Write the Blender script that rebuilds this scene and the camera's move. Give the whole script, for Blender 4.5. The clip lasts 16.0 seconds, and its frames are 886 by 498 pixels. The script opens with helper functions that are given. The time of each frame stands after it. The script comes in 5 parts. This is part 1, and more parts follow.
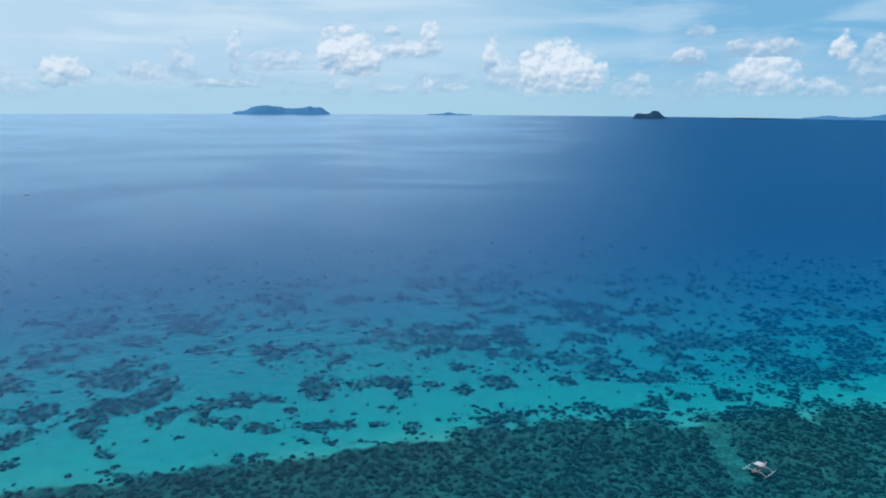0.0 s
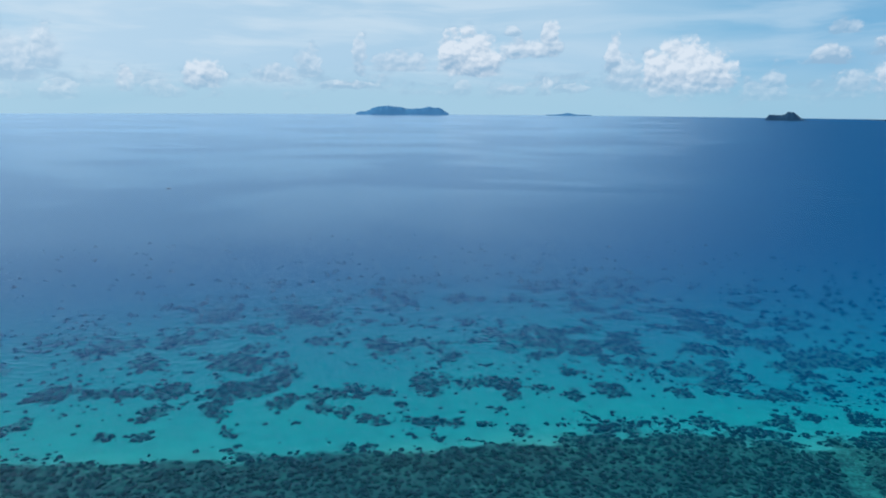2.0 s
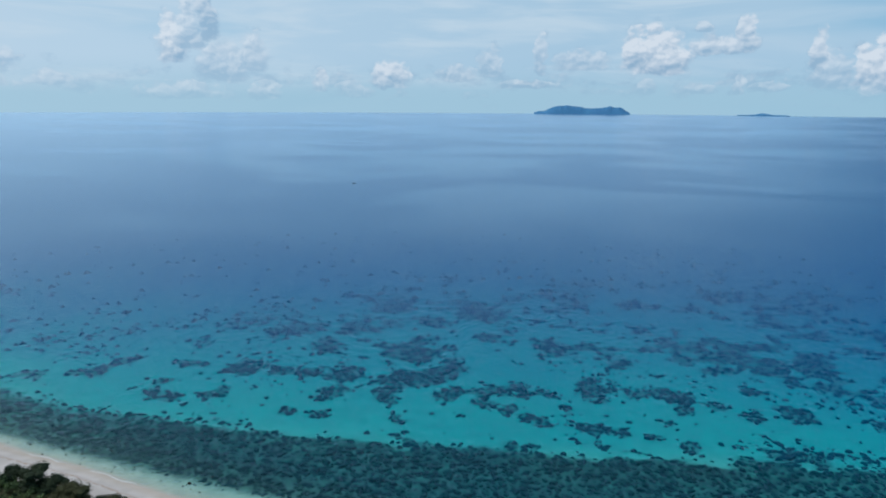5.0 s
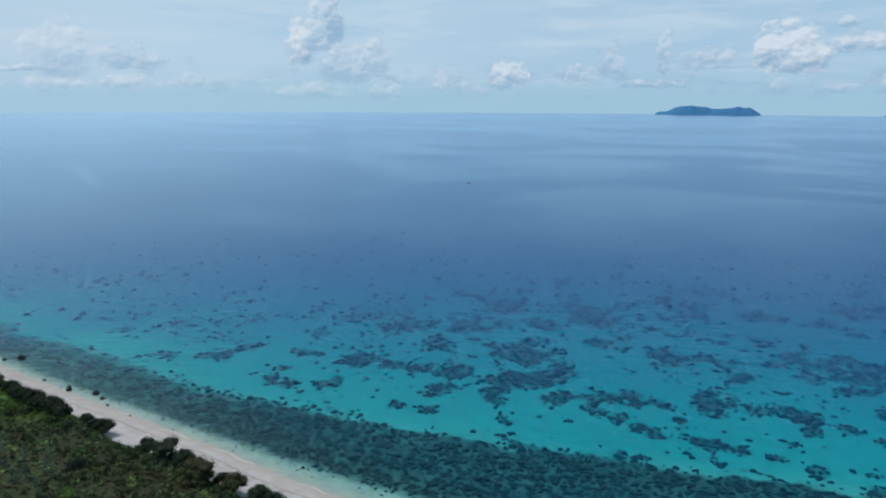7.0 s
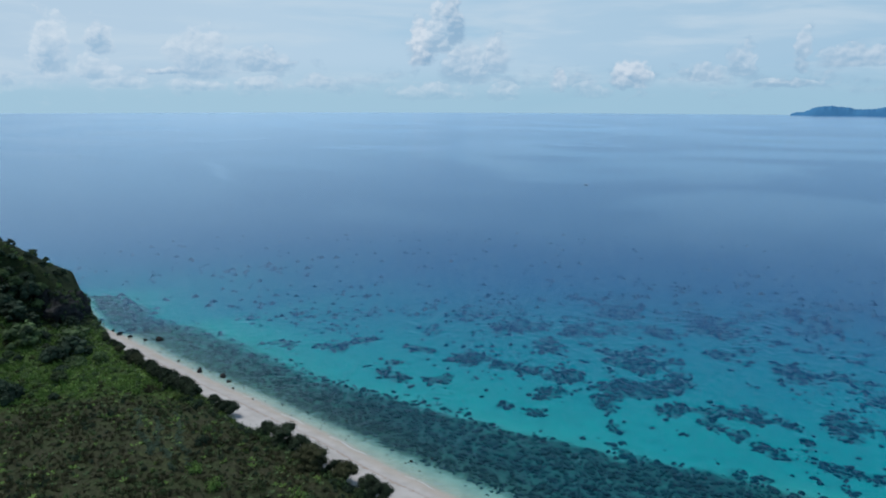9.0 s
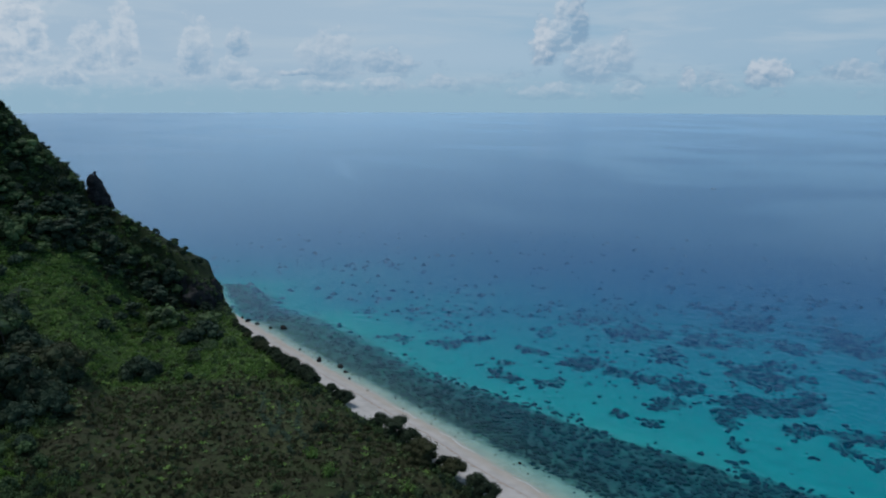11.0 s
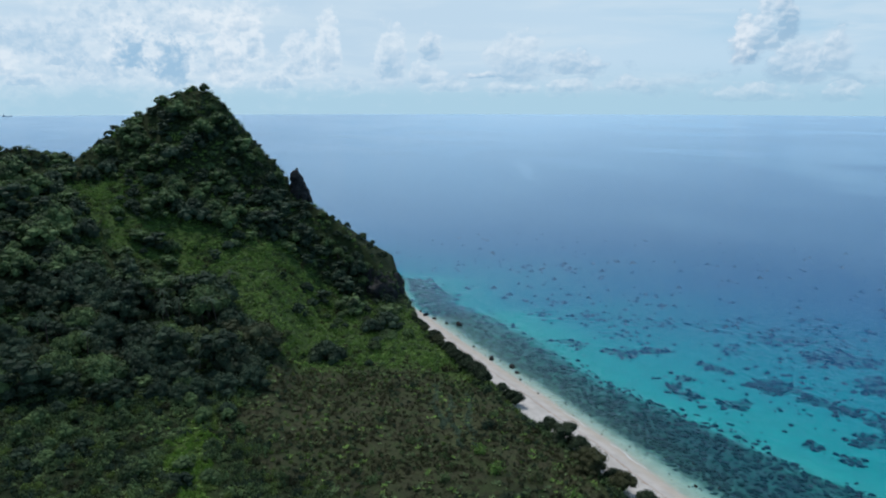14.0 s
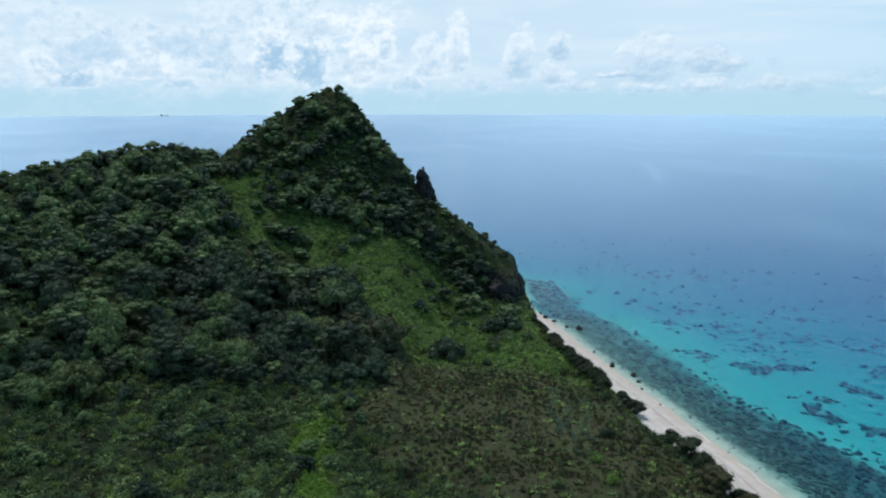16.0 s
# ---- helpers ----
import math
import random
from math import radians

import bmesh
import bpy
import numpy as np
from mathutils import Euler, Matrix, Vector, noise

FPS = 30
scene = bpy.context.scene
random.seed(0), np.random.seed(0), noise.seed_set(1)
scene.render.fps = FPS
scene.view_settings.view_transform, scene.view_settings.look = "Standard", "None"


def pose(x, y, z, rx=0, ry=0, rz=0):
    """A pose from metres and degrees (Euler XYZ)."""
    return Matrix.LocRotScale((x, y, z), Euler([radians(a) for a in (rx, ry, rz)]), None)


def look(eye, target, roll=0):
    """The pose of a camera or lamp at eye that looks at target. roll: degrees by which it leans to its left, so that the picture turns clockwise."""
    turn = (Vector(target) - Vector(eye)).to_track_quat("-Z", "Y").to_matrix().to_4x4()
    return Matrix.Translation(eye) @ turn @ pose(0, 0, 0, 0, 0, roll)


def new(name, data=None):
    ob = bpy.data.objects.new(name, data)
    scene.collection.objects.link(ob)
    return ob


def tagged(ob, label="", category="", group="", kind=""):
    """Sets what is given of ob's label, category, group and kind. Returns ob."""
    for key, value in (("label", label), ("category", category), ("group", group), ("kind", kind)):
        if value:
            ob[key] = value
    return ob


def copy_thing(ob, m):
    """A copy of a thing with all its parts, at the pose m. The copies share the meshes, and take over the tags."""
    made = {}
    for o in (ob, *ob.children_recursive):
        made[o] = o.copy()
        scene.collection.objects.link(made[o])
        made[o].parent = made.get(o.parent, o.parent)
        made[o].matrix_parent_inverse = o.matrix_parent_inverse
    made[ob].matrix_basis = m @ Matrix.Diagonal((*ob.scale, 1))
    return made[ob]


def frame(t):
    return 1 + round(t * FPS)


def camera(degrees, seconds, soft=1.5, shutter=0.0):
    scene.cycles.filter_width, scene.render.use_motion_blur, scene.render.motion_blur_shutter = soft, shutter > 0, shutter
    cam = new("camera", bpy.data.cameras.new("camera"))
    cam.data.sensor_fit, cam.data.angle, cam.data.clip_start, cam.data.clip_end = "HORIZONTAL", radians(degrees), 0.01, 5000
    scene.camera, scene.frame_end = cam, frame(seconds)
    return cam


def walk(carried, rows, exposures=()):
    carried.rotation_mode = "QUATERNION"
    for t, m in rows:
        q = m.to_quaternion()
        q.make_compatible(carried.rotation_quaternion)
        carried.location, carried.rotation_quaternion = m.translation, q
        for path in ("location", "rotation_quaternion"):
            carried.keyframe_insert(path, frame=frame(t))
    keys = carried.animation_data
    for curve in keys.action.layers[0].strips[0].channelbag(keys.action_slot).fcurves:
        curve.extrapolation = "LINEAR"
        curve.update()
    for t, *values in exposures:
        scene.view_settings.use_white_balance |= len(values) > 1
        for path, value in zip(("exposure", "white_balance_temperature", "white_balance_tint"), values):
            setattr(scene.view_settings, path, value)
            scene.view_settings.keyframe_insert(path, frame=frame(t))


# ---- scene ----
cam = camera(63.9, 16.0, soft=1.9)
HEIGHT = 80.0  # the drone hovers eighty metres over the sea and only turns
TURN = [
    (0.0, 0.0, -11.63, 0.37), (0.5, 2.28, -11.63, 0.38), (1.0, 4.58, -11.63, 0.39), (1.5, 6.97, -11.64, 0.39),
    (2.0, 9.33, -11.65, 0.39), (2.5, 11.67, -11.66, 0.39), (3.0, 14.0, -11.69, 0.39), (3.5, 16.35, -11.71, 0.38),
    (4.0, 18.72, -11.73, 0.37), (6.5, 30.31, -11.79, 0.28), (7.0, 32.62, -11.79, 0.26), (7.5, 34.92, -11.79, 0.23),
    (8.0, 37.23, -11.79, 0.21), (8.5, 39.58, -11.79, 0.19), (9.0, 41.95, -11.79, 0.17), (11.5, 53.84, -11.8, 0.12),
    (12.0, 56.23, -11.78, 0.11), (12.5, 58.63, -11.76, 0.1), (13.0, 61.04, -11.73, 0.08), (13.5, 63.5, -11.7, 0.04),
    (14.0, 66.0, -11.68, 0.01), (14.5, 68.53, -11.67, -0.01), (15.0, 71.05, -11.66, -0.03), (15.5, 73.54, -11.66, -0.04),
    (16.0, 76.0, -11.66, -0.04)]
EXPOSURE = [(0.0, -0.05, 6120, 10), (4.0, -0.24, 6090, 10), (9.0, -0.30, 6060, 10), (11.0, -0.64, 5980, 10), (12.2, -0.66, 5980, 10), (13.0, -0.42, 6050, 10), (14.0, -0.13, 6170, 10), (16.0, 0.08, 6280, 10)]


def drone(yaw, pitch, roll):
    """The drone's camera, turned to yaw, tipped by pitch and leaning by roll."""
    return Matrix.Translation((0, 0, HEIGHT)) @ Euler((radians(90 + pitch), 0, radians(yaw))).to_matrix().to_4x4() @ pose(0, 0, 0, 0, 0, roll)


walk(cam, [(t, drone(yaw, pitch, roll)) for t, yaw, pitch, roll in TURN], EXPOSURE)


def bearing(az, r, z=0.0):
    """A place r metres from the drone's foot, az degrees to the left of north."""
    return Vector((-math.sin(radians(az)) * r, math.cos(radians(az)) * r, z))


# ---------------------------------------------------------------- node shorthand
class Nodes:
    def __init__(self, tree):
        self.tree = tree
        tree.nodes.clear()

    def add(self, kind):
        return self.tree.nodes.new(kind)

    def put(self, socket, value):
        if isinstance(value, bpy.types.NodeSocket):
            self.tree.links.new(value, socket)
        elif value is not None:
            if isinstance(value, tuple) and len(value) == 3 and socket.type == "RGBA":
                value = (*value, 1.0)
            socket.default_value = value

    def math(self, op, a, b=None, c=None, clamp=False):
        node = self.add("ShaderNodeMath")
        node.operation, node.use_clamp = op, clamp
        for i, v in enumerate((a, b, c)):
            self.put(node.inputs[i], v)
        return node.outputs[0]

    def mix(self, fac, a, b):
        node = self.add("ShaderNodeMix")
        node.data_type = "RGBA"
        self.put(node.inputs[0], fac)
        self.put(node.inputs[6], a)
        self.put(node.inputs[7], b)
        return node.outputs[2]

    def ramp(self, value, low, high, a=0.0, b=1.0, smooth=True):
        node = self.add("ShaderNodeMapRange")
        node.interpolation_type = "SMOOTHSTEP" if smooth else "LINEAR"
        for i, v in enumerate((value, low, high, a, b)):
            self.put(node.inputs[i], v)
        return node.outputs[0]

    def noise(self, vector, scale, detail=4.0, rough=0.55, distortion=0.0):
        node = self.add("ShaderNodeTexNoise")
        self.put(node.inputs["Vector"], vector)
        self.put(node.inputs["Scale"], scale)
        self.put(node.inputs["Detail"], detail)
        self.put(node.inputs["Roughness"], rough)
        self.put(node.inputs["Distortion"], distortion)
        return node.outputs["Fac"]

    def voronoi(self, vector, scale, rand=1.0):
        node = self.add("ShaderNodeTexVoronoi")
        node.feature = "SMOOTH_F1"
        node.inputs["Smoothness"].default_value = 0.45
        self.put(node.inputs["Vector"], vector)
        self.put(node.inputs["Scale"], scale)
        self.put(node.inputs["Randomness"], rand)
        return node.outputs["Distance"]

    def split(self, vector):
        node = self.add("ShaderNodeSeparateXYZ")
        self.put(node.inputs[0], vector)
        return node.outputs

    def join(self, x, y, z):
        node = self.add("ShaderNodeCombineXYZ")
        for i, v in enumerate((x, y, z)):
            self.put(node.inputs[i], v)
        return node.outputs[0]

    def place(self):
        return self.add("ShaderNodeNewGeometry").outputs["Position"]

    def bump(self, height, strength, distance):
        node = self.add("ShaderNodeBump")
        self.put(node.inputs["Height"], height)
        node.inputs["Strength"].default_value, node.inputs["Distance"].default_value = strength, distance
        return node.outputs["Normal"]


def material(name):
    mat = bpy.data.materials.new(name)
    mat.use_nodes = True
    n = Nodes(mat.node_tree)
    out = n.add("ShaderNodeOutputMaterial")
    return mat, n, out


def principled(n, out, colour, rough=0.8, normal=None, metal=0.0, spec=0.3):
    b = n.add("ShaderNodeBsdfPrincipled")
    n.put(b.inputs["Base Color"], colour)
    n.put(b.inputs["Roughness"], rough)
    n.put(b.inputs["Metallic"], metal)
    n.put(b.inputs["Specular IOR Level"], spec)
    if normal is not None:
        n.put(b.inputs["Normal"], normal)
    n.tree.links.new(b.outputs[0], out.inputs[0])
    return b


# ---------------------------------------------------------------- sky and sun
SUN_AZ, SUN_EL = 96.0, 62.0
# cumulus heaps near the horizon: bearing, elevation of the flat foot, half width, height (degrees), whiteness
CLOUDS_EAST = [
    (-8.8, 1.1, 2.7, 3.0, 1.0), (-6.8, 1.4, 1.2, 2.1, 0.95), (-11.1, 1.4, 1.3, 2.1, 0.9), (-3.7, 2.5, 0.6, 2.3, 0.75), (-4.6, 1.3, 1.4, 1.9, 0.5),
    (-14.6, 0.4, 1.7, 1.1, 0.5), (-14.9, 1.4, 0.8, 0.9, 0.5), (-18.5, 2.9, 1.2, 1.0, 0.1), (-19.1, 4.9, 0.9, 0.7, 0.3), (-20.0, 1.1, 1.1, 1.1, 0.5),
    (-23.4, 1.1, 2.2, 2.2, 0.85), (-23.4, 3.5, 2.3, 1.1, 0.08), (-27.6, 0.7, 1.4, 1.0, 0.6), (-28.4, 3.3, 0.7, 1.4, 0.9), (-30.3, 1.6, 1.3, 2.2, 0.5),
    (-30.3, 2.8, 0.9, 1.5, 0.15), (-30.7, 0.6, 0.8, 0.7, 0.6)]
CLOUDS_NORTH = [
    (27.5, 1.2, 1.4, 1.7, 0.8), (22.5, 1.6, 1.5, 1.0, 0.35), (19.8, 2.0, 0.9, 1.8, 0.45), (17.0, 1.05, 1.9, 0.5, 0.12), (15.9, 2.3, 0.55, 2.3, 0.5),
    (12.9, 2.5, 1.9, 1.2, 0.5), (7.3, 2.4, 2.2, 2.6, 0.95), (8.8, 2.6, 1.0, 2.4, 0.9), (3.1, 3.6, 1.7, 1.2, 0.75), (1.1, 3.8, 0.7, 2.1, 0.75),
    (4.2, 5.1, 0.6, 0.6, 0.5), (7.8, 0.7, 0.7, 0.8, 0.4), (4.3, 0.7, 1.1, 0.6, 0.3), (1.4, 0.7, 0.5, 1.0, 0.6), (-0.6, 0.9, 1.1, 0.5, 0.3),
    (33.0, 0.8, 0.6, 1.3, 0.7), (30.4, 0.4, 1.5, 0.9, 0.5), (28.4, 1.0, 0.6, 1.7, 0.85)]
CLOUDS_NORTHWEST = [
    (67.0, 3.4, 0.9, 1.7, 0.25), (67.8, 1.6, 0.9, 1.3, 0.4), (60.3, 1.9, 2.2, 2.9, 0.45), (61.0, 1.9, 3.1, 0.45, 0.1), (55.8, 2.3, 1.9, 1.4, 0.3),
    (65.9, 0.9, 2.1, 0.6, 0.55), (60.9, 0.8, 2.2, 0.7, 0.6), (55.9, 0.9, 2.0, 0.7, 0.6), (51.8, 1.1, 1.2, 0.8, 0.5), (43.6, 3.1, 1.0, 2.7, 0.9),
    (42.4, 4.0, 1.0, 2.9, 0.6), (41.3, 4.7, 0.8, 3.0, 0.1), (40.1, 1.6, 1.7, 2.3, 0.35), (37.9, 2.4, 1.1, 2.1, 0.4), (43.2, 0.2, 3.0, 1.0, 0.6),
    (37.2, 0.2, 1.1, 1.0, 0.6)]
CLOUDS_WEST = [
    (74.9, 2.7, 0.9, 3.4, 0.65), (70.1, 2.1, 1.2, 3.2, 0.5), (70.2, 2.1, 0.9, 1.9, 0.1), (67.2, 1.6, 1.2, 1.1, 0.5), (102.9, 1.2, 2.1, 1.3, 0.15),
    (93.7, 2.6, 0.9, 0.9, 0.3), (95.8, 1.2, 1.4, 0.6, 0.3), (89.2, 2.6, 1.7, 3.1, 0.12), (86.3, 1.8, 1.7, 4.6, 0.15), (82.4, 1.7, 1.2, 4.2, 0.8),
    (81.2, 5.3, 1.3, 1.6, 0.85), (77.1, 2.2, 1.3, 2.5, 0.55), (78.8, 1.1, 1.5, 1.0, 0.35), (104.5, 2.4, 1.4, 1.1, 0.7), (98.4, 2.0, 2.3, 2.0, 0.7),
    (85.3, 5.1, 1.9, 1.6, 0.8), (80.6, 3.5, 0.9, 2.5, 0.7)]


def build_world():
    world = bpy.data.worlds.new("sky")
    scene.world = world
    world.use_nodes = True
    n = Nodes(world.node_tree)
    out = n.add("ShaderNodeOutputWorld")
    back = n.add("ShaderNodeBackground")
    n.tree.links.new(back.outputs[0], out.inputs[0])
    sky = n.add("ShaderNodeTexSky")
    sky.sky_type, sky.sun_disc = "NISHITA", False
    sky.sun_elevation, sky.sun_rotation = radians(SUN_EL), radians(-SUN_AZ)
    sky.air_density, sky.dust_density, sky.ozone_density = 1.0, 0.3, 4.0
    x, y, z = n.split(n.add("ShaderNodeTexCoord").outputs["Generated"])
    az = n.math("MULTIPLY", n.math("ARCTAN2", n.math("MULTIPLY", x, -1.0), y), 180 / math.pi)
    el = n.math("MULTIPLY", n.math("ARCSINE", z), 180 / math.pi)
    gain = n.add("ShaderNodeVectorMath")
    gain.operation = "SCALE"
    n.put(gain.inputs[0], sky.outputs[0])
    n.put(gain.inputs["Scale"], 0.10)
    # humid air pales the sky towards the horizon
    air = n.mix(n.ramp(az, -22.0, -2.0), (0.15, 0.45, 0.72), (0.235, 0.56, 0.79))
    colour = n.mix(n.ramp(el, 2.0, 18.0, 0.9, 0.12), gain.outputs[0], air)
    # a thin white veil, broken by blue to the north-east
    veil = n.noise(n.join(n.math("MULTIPLY", az, 0.03), n.math("MULTIPLY", n.math("SUBTRACT", el, n.math("MULTIPLY", az, 0.06)), 0.16), 3.0), 1.0, 3.0, 0.5, 0.5)
    west = n.ramp(az, -32.0, 10.0, -0.10, 0.13)
    west = n.math("ADD", west, n.ramp(az, 35.0, 75.0, 0.0, 0.22))
    veil = n.math("ADD", veil, west)
    veil = n.math("SUBTRACT", veil, n.math("MULTIPLY", n.ramp(el, 3.8, 5.5), n.ramp(az, -12.0, 4.0, 0.2, 0.0)))
    veil = n.math("ADD", veil, n.math("MULTIPLY", n.ramp(el, 7.0, 12.0), n.ramp(az, -16.0, -2.0, -0.5, 0.12)))
    veil = n.math("SUBTRACT", veil, n.math("MULTIPLY", n.ramp(el, 9.5, 22.0), n.ramp(az, 20.0, 80.0, 0.6, 0.08)))
    white = n.mix(n.ramp(az, 10.0, 60.0), (0.50, 0.69, 0.83), (0.63, 0.79, 0.90))
    colour = n.mix(n.ramp(veil, 0.33, 0.66, 0.08, 0.92), colour, white)
    colour = n.mix(n.ramp(el, 0.0, 3.4, 0.75, 0.0), colour, (0.42, 0.65, 0.77))

    def billows(az, el):
        """Rounded heads of cloud at three sizes, from 0 in the creases to about 1 on the heads."""
        total = None
        for scale, share in ((0.7, 0.56), (1.6, 0.29), (3.6, 0.15)):
            d = n.math("SUBTRACT", 1.0, n.voronoi(n.join(az, n.math("MULTIPLY", el, 1.25), scale), scale), clamp=True)
            d = n.math("MULTIPLY", d, share)
            total = d if total is None else n.math("ADD", total, d)
        return total

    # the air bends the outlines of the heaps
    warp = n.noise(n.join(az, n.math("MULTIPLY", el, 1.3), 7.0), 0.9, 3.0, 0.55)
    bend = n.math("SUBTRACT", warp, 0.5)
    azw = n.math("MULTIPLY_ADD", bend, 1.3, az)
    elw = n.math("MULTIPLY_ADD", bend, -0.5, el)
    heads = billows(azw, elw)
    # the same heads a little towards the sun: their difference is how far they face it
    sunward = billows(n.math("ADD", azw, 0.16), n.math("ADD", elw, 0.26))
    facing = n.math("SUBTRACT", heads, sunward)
    wisps = n.noise(n.join(az, el, 3.0), 1.5, 6.0, 0.6, 0.3)
    thick = rise = weight = white_sum = None
    for c, foot, half, tall, w in CLOUDS_EAST + CLOUDS_NORTH + CLOUDS_NORTHWEST + CLOUDS_WEST:
        u = n.math("MULTIPLY_ADD", azw, 1 / half, -c / half)
        v = n.math("MULTIPLY_ADD", elw, 1 / tall, -foot / tall)
        # steep below the foot, tapering above it
        e = n.math("MAXIMUM", v, n.math("MULTIPLY", v, -6.5))
        e = n.math("SUBTRACT", 1.0, n.math("SQRT", n.math("MULTIPLY_ADD", u, u, n.math("MULTIPLY", e, e))))
        thick = e if thick is None else n.math("MAXIMUM", thick, e)
        share = n.math("ADD", e, 0.35, clamp=True)
        share = n.math("MULTIPLY", share, share)
        rise = n.math("MULTIPLY", share, v) if rise is None else n.math("MULTIPLY_ADD", share, v, rise)
        white_sum = n.math("MULTIPLY", share, w) if white_sum is None else n.math("MULTIPLY_ADD", share, w, white_sum)
        weight = n.math("ADD", share, 0.001) if weight is None else n.math("ADD", weight, share)
    rise, whiteness = n.math("DIVIDE", rise, weight), n.math("DIVIDE", white_sum, weight)
    # a broken row of small far clouds low down, stray ones above the view, and a bank to the west
    row = n.noise(n.join(n.math("MULTIPLY", az, 0.42), n.math("MULTIPLY", el, 0.8), 1.0), 1.0, 3.0, 0.6)
    row = n.math("SUBTRACT", n.math("MULTIPLY", n.math("SUBTRACT", row, 0.52), 3.0), n.math("MULTIPLY", n.math("ABSOLUTE", n.math("SUBTRACT", el, 1.3)), 0.35))
    high = n.noise(n.join(n.math("MULTIPLY", az, 0.06), n.math("MULTIPLY", el, 0.12), 5.0), 1.0, 2.0)
    high = n.math("SUBTRACT", n.math("MULTIPLY", n.math("SUBTRACT", high, 0.60), 4.0), n.ramp(el, 7.0, 11.0, 2.0, 0.0))
    bank = n.noise(n.join(n.math("MULTIPLY", az, 0.19), n.math("MULTIPLY", el, 0.36), 9.0), 1.0, 3.0)
    bank = n.math("SUBTRACT", n.math("MULTIPLY", n.math("SUBTRACT", bank, 0.41), 3.5), n.math("MULTIPLY", n.math("ABSOLUTE", n.math("SUBTRACT", el, 3.6)), 0.14))
    bank = n.math("SUBTRACT", bank, n.ramp(az, 62.0, 84.0, 2.2, 0.0))
    loose = n.math("MAXIMUM", n.math("MAXIMUM", row, high), bank)
    whiteness = n.mix(n.ramp(n.math("SUBTRACT", loose, thick), 0.0, 0.3), n.join(whiteness, whiteness, whiteness), (0.42, 0.42, 0.42))
    whiteness = n.split(whiteness)[0]
    thick = n.math("MAXIMUM", n.math("MAXIMUM", thick, loose), -1.5)
    here = n.math("ADD", thick, n.math("MULTIPLY_ADD", heads, 1.05, -0.28))
    here = n.math("ADD", here, n.math("MULTIPLY", n.math("SUBTRACT", wisps, 0.5), 0.75))

    # a pale bank of thin cloud fills the western sky above the haze
    pale = n.math("MULTIPLY", n.ramp(az, 42.0, 74.0, 0.0, 0.66), n.math("MULTIPLY", n.ramp(el, 0.5, 1.8), n.ramp(el, 6.5, 11.0, 1.0, 0.45)))
    colour = n.mix(pale, colour, (0.57, 0.72, 0.84))
    # soft layers between the heaps
    soft = n.noise(n.join(n.math("MULTIPLY", az, 0.09), n.math("MULTIPLY", el, 0.55), 2.0), 1.0, 4.0, 0.55, 0.4)
    colour = n.mix(n.math("MULTIPLY", n.ramp(soft, 0.42, 0.68, 0.0, 0.68), n.ramp(el, 0.4, 2.0)), colour, n.mix(n.ramp(az, -10.0, 10.0), white, (0.68, 0.81, 0.89)))
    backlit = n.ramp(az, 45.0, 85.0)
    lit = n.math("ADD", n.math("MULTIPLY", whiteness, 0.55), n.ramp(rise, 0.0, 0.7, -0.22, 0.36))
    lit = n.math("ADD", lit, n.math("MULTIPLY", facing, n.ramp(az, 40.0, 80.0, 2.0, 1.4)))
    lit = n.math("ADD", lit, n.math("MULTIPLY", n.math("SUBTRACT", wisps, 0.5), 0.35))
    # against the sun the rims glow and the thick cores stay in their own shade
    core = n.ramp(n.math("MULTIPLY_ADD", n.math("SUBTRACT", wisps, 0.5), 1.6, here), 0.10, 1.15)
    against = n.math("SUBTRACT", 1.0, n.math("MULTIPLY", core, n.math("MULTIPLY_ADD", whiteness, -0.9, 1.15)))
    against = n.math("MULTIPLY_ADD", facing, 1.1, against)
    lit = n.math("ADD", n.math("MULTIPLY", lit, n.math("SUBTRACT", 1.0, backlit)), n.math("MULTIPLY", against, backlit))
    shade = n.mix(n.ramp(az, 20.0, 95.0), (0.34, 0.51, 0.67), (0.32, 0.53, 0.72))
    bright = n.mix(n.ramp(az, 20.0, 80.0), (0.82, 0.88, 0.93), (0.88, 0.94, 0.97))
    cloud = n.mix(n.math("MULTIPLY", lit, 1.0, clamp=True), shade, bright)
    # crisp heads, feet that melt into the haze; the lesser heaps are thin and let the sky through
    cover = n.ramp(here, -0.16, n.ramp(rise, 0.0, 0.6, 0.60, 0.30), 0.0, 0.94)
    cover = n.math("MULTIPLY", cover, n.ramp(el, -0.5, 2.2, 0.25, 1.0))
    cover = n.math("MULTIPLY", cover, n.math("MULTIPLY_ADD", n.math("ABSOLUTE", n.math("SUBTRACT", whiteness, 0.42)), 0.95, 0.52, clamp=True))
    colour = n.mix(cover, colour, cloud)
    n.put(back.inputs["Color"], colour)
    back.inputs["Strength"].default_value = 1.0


build_world()
sun = new("sun", bpy.data.lights.new("sun", "SUN"))
sun.data.energy, sun.data.angle, sun.data.color = 2.6, radians(3.0), (1.0, 0.95, 0.87)
sun.matrix_world = look(bearing(SUN_AZ, 100, 100 * math.tan(radians(SUN_EL))), (0, 0, 0))
# ---------------------------------------------------------------- lie of the land
def lattice(ix, iy, seed):
    h = (ix.astype(np.int64) * 374761393 + iy.astype(np.int64) * 668265263 + seed * 1442695041) & 0xFFFFFFFF
    h = ((h ^ (h >> 13)) * 1274126177) & 0xFFFFFFFF
    return ((h ^ (h >> 16)) & 0xFFFF) / 65535.0


